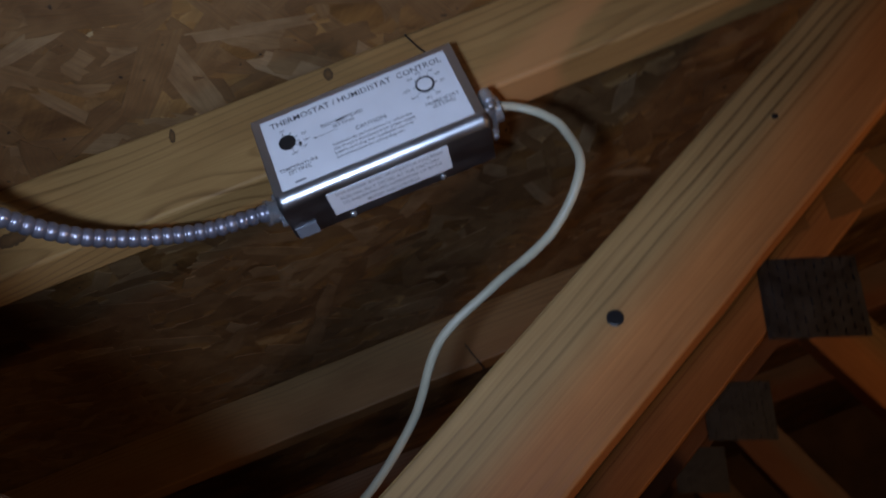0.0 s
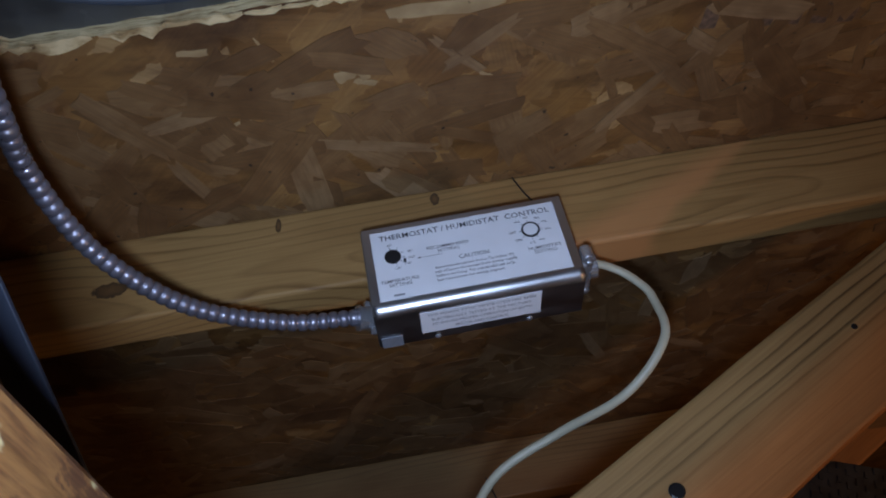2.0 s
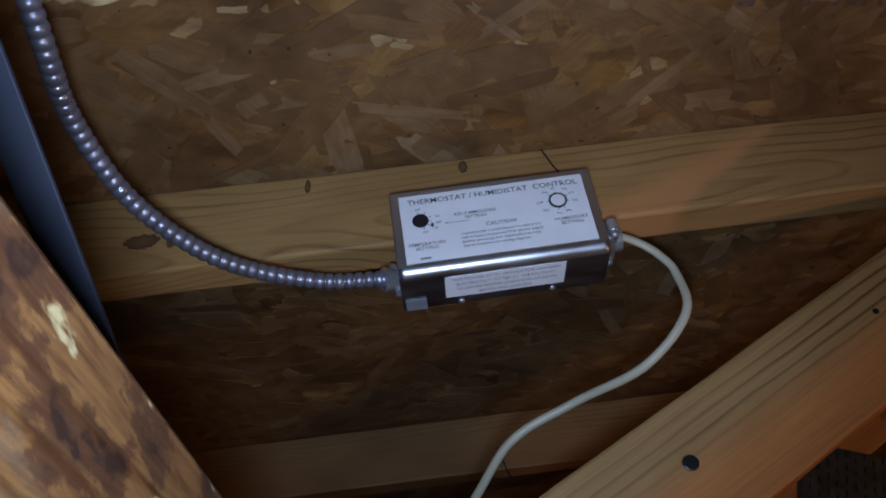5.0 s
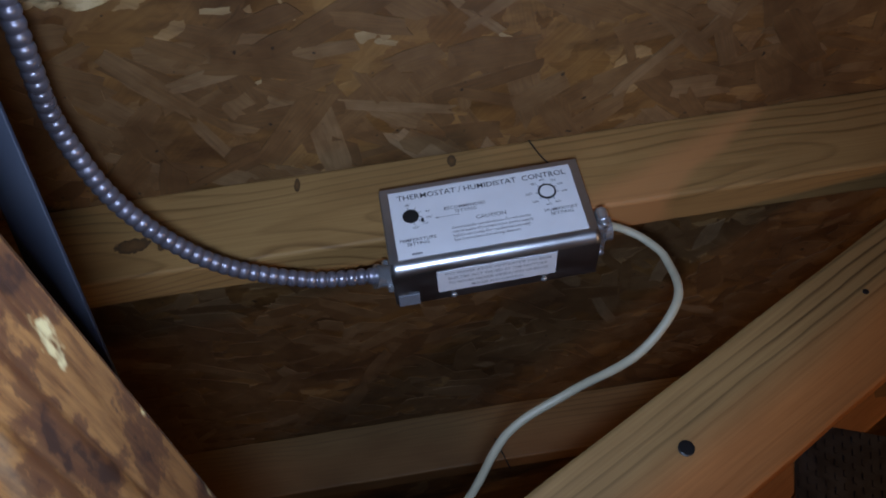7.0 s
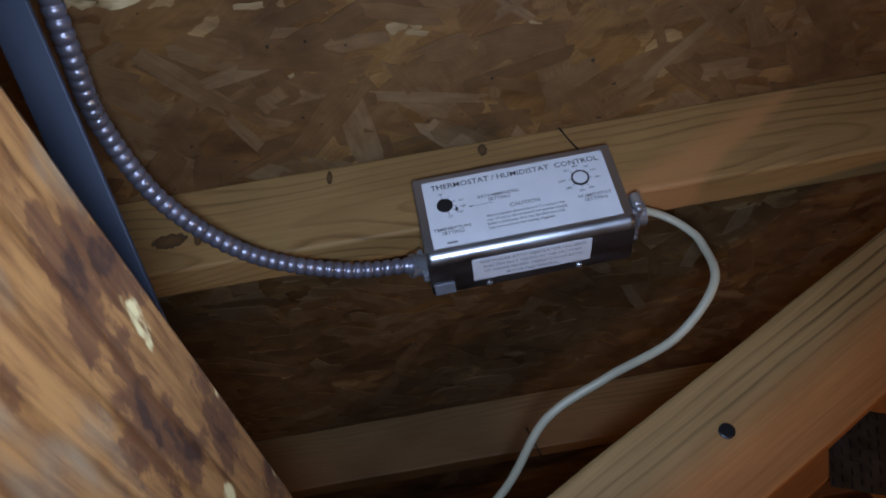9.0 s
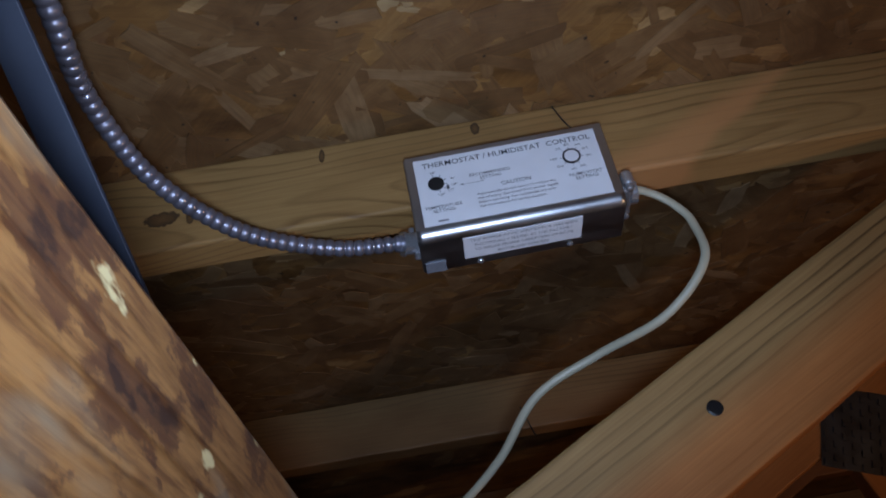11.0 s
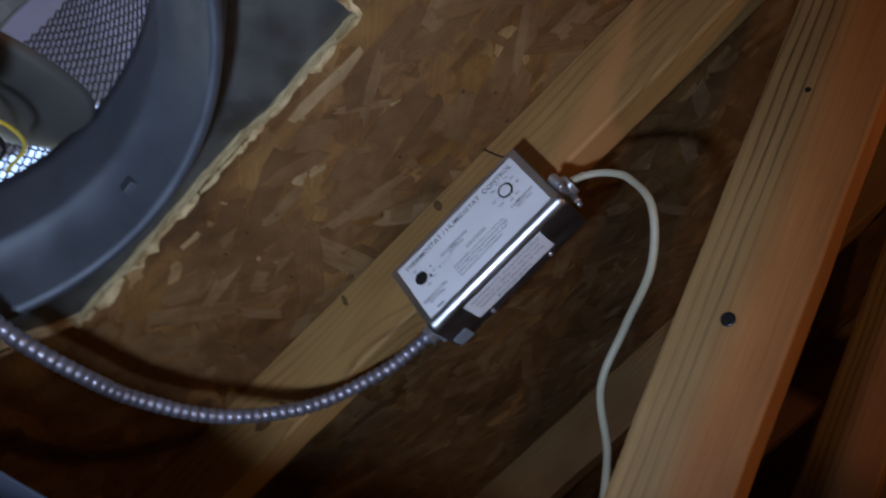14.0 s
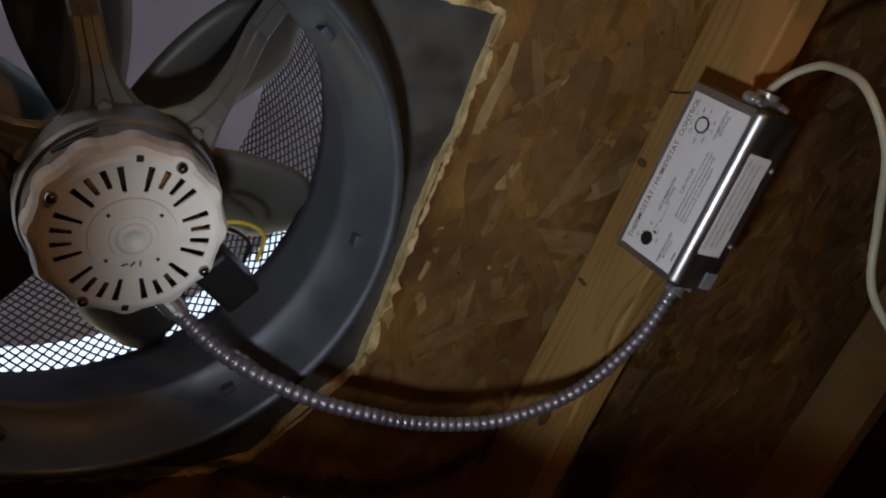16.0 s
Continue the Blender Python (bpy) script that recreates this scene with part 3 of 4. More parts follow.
# a dull steel strap that stands up behind the brace
strap = thing("steel_strap", ROOF, "dull blue-grey steel strap standing up behind the brace", "strap")
S0, S1 = Vector((-0.0560, -0.375, -0.3370)), Vector((-0.0642, -0.4415, -0.2869))
SD = (S1 - S0).normalized()
SW = Vector((-0.9, -0.1, 0.25))
SW = (SW - SD * SW.dot(SD)).normalized()
SN = SD.cross(SW)
part("band", box_bm(-0.092, (S1 - S0).length, 0.0, 0.0135, -0.0008, 0.0008, 0.0004), STRAP, strap, m=Matrix.Translation(S0) @ Matrix((SD, SW, SN)).transposed().to_4x4())

# ---- the control box on the rafter ----
BX0, BX1, BY, BZ0, BZ1 = 0.0346, 0.2010, -0.0520, -0.1515, -0.0695
control = thing("control_box", ROOF, "galvanised steel thermostat control box screwed to the rafter", "control box")


def cover_bm():
    """Folded sheet: front, bottom with a round bend between them, and short turned ends."""
    r, th, n = 0.0085, 0.0012, 8
    sect = [(BY, BZ1)]
    for k in range(n + 1):
        a = radians(180 + 90 * k / n)
        sect.append((BY + r + r * math.cos(a), BZ0 + r + r * math.sin(a)))
    sect.append((-0.0015, BZ0))
    inner = [(BY + th, BZ1)]
    for k in range(n + 1):
        a = radians(180 + 90 * k / n)
        inner.append((BY + r + (r - th) * math.cos(a), BZ0 + r + (r - th) * math.sin(a)))
    inner.append((-0.0015, BZ0 + th))
    bm = bmesh.new()
    rows = []
    for x in (BX0, BX0 + 0.004, BX1 - 0.004, BX1):
        rows.append([bm.verts.new((x, y, z)) for y, z in sect + inner[::-1]])
    m = len(rows[0])
    for a, b in zip(rows, rows[1:]):
        for k in range(m):
            bm.faces.new((a[k], b[k], b[(k + 1) % m], a[(k + 1) % m]))
    bm.faces.new(rows[0])
    bm.faces.new(rows[-1][::-1])
    bmesh.ops.recalc_face_normals(bm, faces=bm.faces[:])
    return bm


cover = part("cover", cover_bm(), ZINC, control, "bright folded zinc cover", smooth=True)
cover.data.shade_flat()
for p in cover.data.polygons:
    p.use_smooth = abs(p.normal.x) < 0.5 and 0.05 < abs(p.normal.y) < 0.999
tray = part("back_tray", box_bm(BX0 + 0.0018, BX1 - 0.0018, BY + 0.003, -0.0012, BZ0 + 0.0025, BZ1 - 0.0008, 0.002), ZINC_GREY, control)
part("end_plate", box_bm(BX0 - 0.0012, BX0 + 0.0012, BY + 0.004, -0.001, BZ0 + 0.0012, BZ1 + 0.001, 0.0008), ZINC_GREY, control)
part("end_plate", box_bm(BX1 - 0.0012, BX1 + 0.0012, BY + 0.004, -0.001, BZ0 + 0.002, BZ1 + 0.001, 0.0008), ZINC_GREY, control)
part("tab", box_bm(BX0 + 0.0015, BX0 + 0.0185, -0.0165, -0.0015, BZ0 - 0.0012, BZ0 - 0.0004, 0.0002), TAB, control, "pale zinc foot tab")
label_plate = part("label_plate", box_bm(0.0412, 0.1938, BY - 0.0005, BY - 0.0001, -0.1410, -0.0745, 0.0), LABEL, control, "white paper label printed in black")


def text_bm(words, size, spread=1.0):
    cu = bpy.data.curves.new("t", "FONT")
    cu.body, cu.size, cu.align_x, cu.align_y, cu.space_line, cu.resolution_u = words, size, "CENTER", "CENTER", 0.95, 2
    cu.space_character = spread
    cu.offset = 0.004
    ob = bpy.data.objects.new("t", cu)
    scene.collection.objects.link(ob)
    dg = bpy.context.evaluated_depsgraph_get()
    dg.update()
    me = bpy.data.meshes.new_from_object(ob.evaluated_get(dg))
    bm = bmesh.new()
    bm.from_mesh(me)
    bpy.data.objects.remove(ob)
    bpy.data.curves.remove(cu)
    bpy.data.meshes.remove(me)
    return bm


def print_front(words, x, z, height, width=None, parent=None, mat=INK):
    """Words on the front, as tall capitals as given, squeezed to a width."""
    bm = text_bm(words, 1.0)
    xs = [v.co.x for v in bm.verts]
    ys = [v.co.y for v in bm.verts]
    ky = height / 0.7
    kx = width / (max(xs) - min(xs)) if width else ky
    cx, cy = (max(xs) + min(xs)) / 2, (max(ys) + min(ys)) / 2
    for v in bm.verts:
        v.co = Vector(((v.co.x - cx) * kx, -v.co.z * 0.006, (v.co.y - cy) * ky))
    return part("lettering", bm, mat, parent or label_plate, m=pose(x, BY - 0.00072, z))


def bar_front(x0, x1, z0, z1, mat=INK, parent=None):
    return part("printed_bar", box_bm(x0, x1, BY - 0.0008, BY - 0.0006, z0, z1), mat, parent or label_plate)


print_front("THERMOSTAT / HUMIDISTAT  CONTROL", 0.1185, -0.0815, 0.0052, 0.141)
print_front("CAUTION", 0.1205, -0.1125, 0.0038, 0.0245)
print_front("RECOMMENDED\nSETTING", 0.1015, -0.1010, 0.0030, 0.0340)
print_front("TEMPERATURE\nSETTING", 0.0590, -0.1262, 0.0030, 0.0305)
print_front("HUMIDISTAT\nSETTING", 0.1770, -0.1195, 0.0030, 0.0270)
bar_front(0.0525, 0.0610, -0.1386, -0.1370, GREYINK)
for k, (words, wid) in enumerate((("Automatically started device-To reduce the", 0.0640), ("risk of injury disconnect from power supply", 0.0655), ("before servicing. For residential use only.", 0.0630), ("See instructions for wiring diagram.", 0.0540))):
    print_front(words, 0.0875 + wid / 2, -0.1193 - 0.0040 * k, 0.0026, wid)


def disc_front(name, x, z, r, proud, mat, parent, label="", ring=None):
    prof = [(0, 0), (r, 0), (r, proud * 0.8), (r * 0.93, proud), (0, proud)] if ring is None else [(ring, 0), (r, 0), (r, proud), (ring, proud)]
    bm = lathe_bm(prof, 32, closed=ring is not None)
    return part(name, bm, mat, parent, label, m=pose(x, BY - 0.0005, z, 90, 0, 0))


D1, D2 = (0.0567, -0.1010), (0.1697, -0.0990)
dial = disc_front("dial_opening", *D1, 0.0067, 0.0008, BLACK, control, "black round temperature dial opening")
bmk = box_bm(0.0645, 0.0668, BY - 0.0008, BY - 0.0006, -0.1082, -0.1045)
part("pointer", bmk, INK, label_plate)
for k, a in enumerate((100, 60, 20, -12, -40, -75)):
    c, s = math.cos(radians(a)), math.sin(radians(a))
    part("tick", box_bm(0.0072, 0.0095, BY - 0.0008, BY - 0.0006, -0.0002, 0.0002), INK, label_plate, m=pose(D1[0], 0, D1[1], 0, -a, 0))
for words, a, r in (("60°", 100, 0.0118), ("90°", 12, 0.0135), ("100°", -14, 0.0142), ("110°", -40, 0.0135), ("120°", -80, 0.0118)):
    print_front(words, D1[0] + r * math.cos(radians(a)) + 0.001, D1[1] + r * math.sin(radians(a)), 0.0022)
# the arrow from the words to the dial
bar_front(0.0780, 0.0960, -0.1067, -0.1065)
ar = bmesh.new()
ar.faces.new([ar.verts.new(q) for q in ((0.0752, BY - 0.0008, -0.1066), (0.0785, BY - 0.0008, -0.1058), (0.0785, BY - 0.0008, -0.1074))])
part("arrow_head", ar, INK, label_plate)
knob = disc_front("humidity_knob", *D2, 0.0062, 0.0012, LABEL, control, "white humidity dial with a black ring")
part("ring", lathe_bm([(0.0059, 0), (0.0075, 0), (0.0075, 0.0009), (0.0059, 0.0009)], 36, closed=True), BLACK, knob, m=pose(0, 0, 0.0002))
for a, words in ((95, "80%"), (57, "70%"), (28, "60%"), (-8, "50%"), (-62, "40%"), (-95, "30%"), (-140, "ON"), (180, "OFF"), (130, "90%")):
    part("tick", box_bm(0.0078, 0.0096, BY - 0.0008, BY - 0.0006, -0.0002, 0.0002), INK, label_plate, m=pose(D2[0], 0, D2[1], 0, -a, 0))
    big = words in ("ON", "OFF")
    print_front(words, D2[0] + (0.0150 if big else 0.0140) * math.cos(radians(a)), D2[1] + 0.0128 * math.sin(radians(a)), 0.0024 if big else 0.0020)

# the sticker underneath
sticker = part("sticker", box_bm(0.0690, 0.1660, -0.0425, -0.0125, BZ0 - 0.0005, BZ0 - 0.0001), LABEL, control, "white sticker with four printed lines")
for k, (words, wid) in enumerate((("THIS POWER ATTIC VENTILATOR HAS BEEN", 0.0865), ("ELECTRICALLY TESTED AT THE FACTORY", 0.0800), ("TO INSURE PROPER OPERATION OF BOTH", 0.0810), ("MOTOR AND CONTROL", 0.0430))):
    bm = text_bm(words, 1.0)
    xs = [v.co.x for v in bm.verts]
    kx, ky = wid / (max(xs) - min(xs)), 0.0036 / 0.7
    cx = (max(xs) + min(xs)) / 2
    for v in bm.verts:
        v.co = Vector(((v.co.x - cx) * kx, -(v.co.y) * ky, -v.co.z * 0.006))
    part("lettering", bm, GREYINK, sticker, m=pose(0.1180, -0.0378 + 0.0068 * k, BZ0 - 0.00072))
for x, y in ((0.0815, -0.0045), (0.1570, -0.0050)):
    part("screw", lathe_bm([(0, -0.0022), (0.0016, -0.0019), (0.0026, -0.0008), (0.0027, 0)], 16), CHROME, control, "bright screw head", m=pose(x, y, BZ0 - 0.0001), smooth=True)


def hex_bm(r, h):
    bm = lathe_bm([(0, 0), (r, 0), (r, h), (r * 0.85, h * 1.15), (0, h * 1.15)], 6)
    return bm


# cable clamp at the upper end of the box
clamp = part("cable_clamp", box_bm(BX1 + 0.001, BX1 + 0.0115, -0.0440, -0.0145, -0.1370, -0.1215, 0.0035, 3), CHROME, control, "bright zinc two-screw cable clamp")
for y in (-0.0490, -0.0095):
    ear = part("ear", lathe_bm([(0, -0.0055), (0.0048, -0.0055), (0.0052, -0.004), (0.0052, 0.004), (0.0046, 0.0055), (0, 0.0055)], 20), CHROME, clamp, m=pose(BX1 + 0.0065, y, -0.1292), smooth=False)
    part("clamp_screw", lathe_bm([(0, -0.0072), (0.0026, -0.0070), (0.0034, -0.0055), (0.0034, 0)], 16), CHROME, clamp, m=pose(BX1 + 0.0065, y, -0.1292 - 0.004), smooth=True)
part("collar", lathe_bm([(0.0085, 0), (0.0105, 0), (0.0105, 0.006), (0.0085, 0.006)], 24, closed=True), CHROME, clamp, m=pose(BX1 + 0.0095, -0.0290, -0.1285, 0, 90, 0))

# conduit connector at the lower end
conn = part("conduit_connector", lathe_bm([(0, -0.001), (0.0105, -0.001), (0.0105, 0.0035), (0.0092, 0.005), (0.0092, 0.013), (0.0102, 0.0135), (0.0102, 0.0165), (0.0, 0.0165)], 28), CHROME, control, "bright zinc conduit connector", m=pose(BX0 + 0.0008, -0.0190, -0.1330, 0, -95, 22))
for z in (-0.1205, -0.1440):
    part("connector_screw", lathe_bm([(0, 0), (0.0032, 0), (0.0032, 0.003), (0.0022, 0.004), (0, 0.004)], 12), CHROME, conn, m=pose(-0.0125 if z > -0.13 else 0.0125, 0.0, 0.004))


# ---- flexible conduit ----
CONDUIT_WAY = [(0.0290, -0.0195, -0.1300), (0.0140, -0.0215, -0.1305), (-0.0360, -0.0320, -0.1300), (-0.0958, -0.0784, -0.1317), (-0.1367, -0.1446, -0.1243), (-0.1510, -0.2156, -0.1130), (-0.1440, -0.2756, -0.1110), (-0.1341, -0.3406, -0.0990), (-0.1131, -0.4053, -0.0791), (-0.0782, -0.4586, -0.0536)]


def conduit():
    t = thing("flexible_conduit", ROOF, "grey ribbed flexible steel conduit from box to fan motor", "conduit")
    way = even(catmull(CONDUIT_WAY, 40), 0.0009)
    # one turn of the strip about every 6.5 mm
    shape = lambda i: 0.0046 + 0.0023 * math.sqrt(abs(math.sin(math.pi * i / 9.0)))
    part("ribbed_tube", tube_bm(way, shape, 18), CONDUIT, t, smooth=True)
    end = way[-24:]
    part("end_coupling", tube_bm(end, lambda i: 0.0098 if 3 < i < 20 else 0.0090, 18), CHROME, t, "bright zinc end coupling at the motor")
    return t


conduit()

# ---- white supply cable ----
CABLE_WAY = [(0.2000, -0.0290, -0.1265), (0.2160, -0.0280, -0.1255), (0.2340, -0.0225, -0.1320), (0.2470, -0.0215, -0.1460), (0.2540, -0.0228, -0.1650), (0.2490, -0.0280, -0.2040), (0.2125, -0.0047, -0.2325), (0.1586, 0.0286, -0.2398), (0.1045, 0.0471, -0.2572), (0.0633, 0.0814, -0.2942), (0.0102, 0.1094, -0.3256), (-0.0438, 0.1394, -0.3408)]


def cable():
    t = thing("supply_cable", ROOF, "off-white flat plastic sheathed cable hanging from the box", "cable")
    way = even(catmull(CABLE_WAY, 24), 0.004)
    part("sheath", tube_bm(way, 0.0036, 16, 0.85, up=Vector((0, 1, 0))), PVC, t, smooth=True)
    stub = [Vector(q) for q in ((0.2120, -0.0150, -0.1215), (0.2200, -0.0125, -0.1190), (0.2300, -0.0100, -0.1165))]
    part("sheath_end", tube_bm(stub, 0.0040, 10, 0.6), PVC, t, "cut end of the sheath")
    boot = even(catmull([CABLE_WAY[-2], CABLE_WAY[-1], (-0.085, 0.165, -0.352), (-0.13, 0.19, -0.365)], 12), 0.006)[8:]
    part("sleeve", tube_bm(boot, 0.0150, 14, 0.9), BLACK, t, "black plastic sleeve on the cable", smooth=True)
    return t


cable()


# ---- the roof ventilator ----
AX, AY = -0.012, -0.502
fan = thing("roof_ventilator", ROOF @ pose(AX, AY, 0), "grey steel powered roof ventilator with motor and screen", "roof ventilator")


def flashing_bm():
    """Square sheet on top of the deck with a round opening."""
    bm = bmesh.new()
    n = 96
    ring, outer = [], []
    R, H = 0.2280, 0.46
    for k in range(n):
        a = 2 * math.pi * k / n
        c, s = math.cos(a), math.sin(a)
        q = H / max(abs(c), abs(s))
        ring.append((R * c, R * s))
        outer.append((q * c, q * s))
    for z in (THICK + 0.0006, THICK + 0.0022):
        a = [bm.verts.new((*p, z)) for p in ring]
        b = [bm.verts.new((*p, z)) for p in outer]
        for k in range(n):
            bm.faces.new((a[k], a[(k + 1) % n], b[(k + 1) % n], b[k]))
    bmesh.ops.recalc_face_normals(bm, faces=bm.faces[:])
    return bm


part("flashing", flashing_bm(), FLASH, fan, "dull dark galvanised flashing sheet", m=pose(0, 0, 0.0068, 0, SAG, 0))
def loft_bm(rings, n=128):
    """A skin through rings of (centre x, centre y, radius, height)."""
    bm = bmesh.new()
    rows = [[bm.verts.new((x - AX + r * math.cos(2 * math.pi * k / n), y - AY + r * math.sin(2 * math.pi * k / n), z)) for k in range(n)] for x, y, r, z in rings]
    for a, b in zip(rows, rows[1:]):
        for k in range(n):
            bm.faces.new((a[k], a[(k + 1) % n], b[(k + 1) % n], b[k]))
    bmesh.ops.recalc_face_normals(bm, faces=bm.faces[:])
    return bm


# bell mouth: a skirt down from the flashing, a rolled lip, then in to the throat with its pressed ridges
BELL = [(-0.030, -0.505, 0.2520, 0.0225), (-0.030, -0.505, 0.2330, -0.0300), (-0.030, -0.505, 0.2240, -0.0540), (-0.030, -0.505, 0.2195, -0.0605), (-0.030, -0.505, 0.2145, -0.0605), (-0.030, -0.505, 0.2120, -0.0560), (-0.029, -0.505, 0.2105, -0.0500), (-0.027, -0.506, 0.2040, -0.0350), (-0.024, -0.507, 0.1925, -0.0180), (-0.023, -0.507, 0.1890, -0.0160), (-0.022, -0.508, 0.1880, -0.0120), (-0.018, -0.514, 0.1925, 0.0000), (-0.008, -0.532, 0.2050, 0.0200), (-0.003, -0.542, 0.2110, 0.0300), (-0.003, -0.542, 0.2140, 0.0305), (-0.003, -0.542, 0.2340, 0.0305)]
part("throat", loft_bm(BELL), THROAT, fan, "blue-grey steel bell mouth with a rolled lip", smooth=True)
for a in (88, 138, 35, -30, -90, -150, 190):
    c, s_ = math.cos(radians(a)), math.sin(radians(a))
    part("clip", box_bm(-0.006, 0.006, -0.004, 0.003, -0.006, 0.006, 0.0015), THROAT, fan, "small bent steel clip", m=pose(-0.028 - AX + 0.2010 * c, -0.505 - AY + 0.2010 * s_, -0.032, 0, 0, a + 90))


def screen_bm():
    """Woven wire round the throat: two sets of slanting wires on a drum."""
    bm = bmesh.new()
    R, z0, z1 = 0.2250, 0.0300, 0.235
    n = 132
    twist = 2 * math.pi / n * 14.5
    for s in (1, -1):
        for k in range(n):
            a0 = 2 * math.pi * k / n
            prev = None
            m = 6
            for i in range(m + 1):
                a = a0 + s * twist * i / m
                z = z0 + (z1 - z0) * i / m
                r0, r1 = R - 0.0006, R + 0.0006
                w = 0.0009 / R
                quad = [bm.verts.new((-0.003 - AX + r * math.cos(b), -0.542 - AY + r * math.sin(b), z)) for r, b in ((r0, a - w), (r0, a + w), (r1, a + w), (r1, a - w))]
                if prev:
                    for j in range(4):
                        bm.faces.new((prev[j], prev[(j + 1) % 4], quad[(j + 1) % 4], quad[j]))
                prev = quad
    return bm


sc = part("screen", screen_bm(), SCREEN, fan, "dark diamond wire screen")
tagged(sc, kind="stuff")
dome_prof = [(0.36, 0.165), (0.362, 0.17), (0.35, 0.185), (0.32, 0.215), (0.25, 0.245), (0.15, 0.262), (0.0, 0.268), (0.0, 0.264), (0.15, 0.258), (0.25, 0.241), (0.318, 0.211), (0.347, 0.183), (0.358, 0.167)]
part("dome", lathe_bm(dome_prof, 96, closed=False), DOME, fan, "pale dome cap glowing with daylight", m=pose(0.009, -0.04, 0.047) @ Matrix.Diagonal((0.86, 0.86, 1, 1)), smooth=True)

# motor: shell, vented end cap, hub, screws
motor = part("motor", lathe_bm([(0, -0.028), (0.052, -0.028), (0.0615, -0.034), (0.0650, -0.043), (0.0655, -0.050), (0.0655, -0.071), (0.0640, -0.075), (0.0618, -0.077), (0.0612, -0.092), (0.0, -0.092)], 72), MOTOR_STEEL, fan, "grey steel electric motor", m=pose(0.0042, -0.0018, 0), smooth=False)


def cap_bm():
    """The end cap: a plate with two rings of slots cut through, a scalloped skirt, and a raised middle."""
    R, n = 0.0575, 144
    bm = bmesh.new()
    radii = [0.0, 0.0145, 0.0150, 0.0270, 0.0275, 0.0300, 0.0312, 0.0355, 0.0480, 0.0512, 0.0540, 0.0580, 0.0605]
    zs = [-0.1155, -0.1155, -0.1145, -0.1145, -0.1125, -0.1125, -0.1125, -0.1124, -0.1118, -0.1118, -0.1110, -0.1085, -0.1030]
    rings = []
    for r, z in zip(radii, zs):
        if r == 0:
            rings.append([bm.verts.new((0, 0, z))] * n)
            continue
        row = []
        for k in range(n):
            a = 2 * math.pi * k / n
            w = r
            if r > 0.055:
                w = r + 0.0017 * max(-0.5, math.cos(a * 12))
            row.append(bm.verts.new((w * math.cos(a), w * math.sin(a), z)))
        rings.append(row)
    foot = [bm.verts.new((0.0615 * math.cos(2 * math.pi * k / n) * (1 + 0.028 * max(-0.5, math.cos(2 * math.pi * k / n * 12))), 0.0615 * math.sin(2 * math.pi * k / n) * (1 + 0.028 * max(-0.5, math.cos(2 * math.pi * k / n * 12))), -0.0925)) for k in range(n)]
    rings.append(foot)
    for i, (a, b) in enumerate(zip(rings, rings[1:])):
        for k in range(n):
            j = (k + 1) % n
            if i in (6, 7) and k % 24 in ((3, 4, 18, 19) if i == 6 else (3, 4, 8, 9, 13, 14, 18, 19)):
                continue
            if a[0] is a[1]:
                bm.faces.new((a[k], b[k], b[j]))
            else:
                bm.faces.new((a[k], a[j], b[j], b[k]))
    bmesh.ops.recalc_face_normals(bm, faces=bm.faces[:])
    geom = bmesh.ops.extrude_face_region(bm, geom=[f for f in bm.faces])
    for v in [g for g in geom["geom"] if isinstance(g, bmesh.types.BMVert)]:
        v.co.z += 0.0014
    bmesh.ops.recalc_face_normals(bm, faces=bm.faces[:])
    return bm


cap = part("end_cap", cap_bm(), MOTOR, motor, "white slotted motor end cap", m=pose(0, 0, 0, 0, 0, -9.75))
# black blocks laid on the cap for the shade in its small holes
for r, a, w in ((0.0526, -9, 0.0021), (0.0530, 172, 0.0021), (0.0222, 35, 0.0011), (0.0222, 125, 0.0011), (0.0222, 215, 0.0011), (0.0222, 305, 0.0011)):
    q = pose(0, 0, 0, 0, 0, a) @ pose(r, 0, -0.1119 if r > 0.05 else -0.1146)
    part("square_hole", box_bm(-w, w, -w, w, -0.0003, 0.0003), BLACK, motor, "small black block drawn as the shade in a square hole", m=q)
for k in range(2):
    # two of the vents in the side of the shell, drawn as black shade
    part("side_vent", box_bm(-0.0003, 0.0006, -0.0150, 0.0150, -0.0012, 0.0012, 0.0002), BLACK, motor, "black bar drawn as the shade in a vent slit", m=pose(0, 0, 0, 0, 0, -42) @ pose(0.0616, 0, -0.0865 + 0.005 * k))
# black filler behind the slots, for the shade within the motor
part("inside", lathe_bm([(0, -0.1010), (0.0555, -0.1000), (0.0555, -0.0945), (0, -0.0945)], 48), BLACK, motor, "black filler drawn as the shade inside the motor")
for k in range(6):
    a = radians(60 * k + 75)
    part("winding", lathe_bm([(0, 0), (0.006, 0), (0.008, 0.002), (0.006, 0.004), (0, 0.004)], 14), COPPER, motor, "copper winding", m=pose(0.039 * math.cos(a), 0.039 * math.sin(a), -0.1055))
part("hub", lathe_bm([(0.0, -0.1160), (0.0052, -0.1160), (0.0056, -0.1175), (0.0095, -0.1175), (0.0105, -0.1165), (0.0115, -0.1150)], 36), MOTOR, motor, "raised bearing hub", smooth=True)
for a in (19, 110, 201, 289):
    part("cap_screw", lathe_bm([(0, -0.1170), (0.0020, -0.1166), (0.0033, -0.1148), (0.0037, -0.1120), (0.0037, -0.1105)], 16), SCREW, motor, "domed steel screw", m=pose(0.0538 * math.cos(radians(a)), 0.0538 * math.sin(radians(a)), 0.0010), smooth=True)
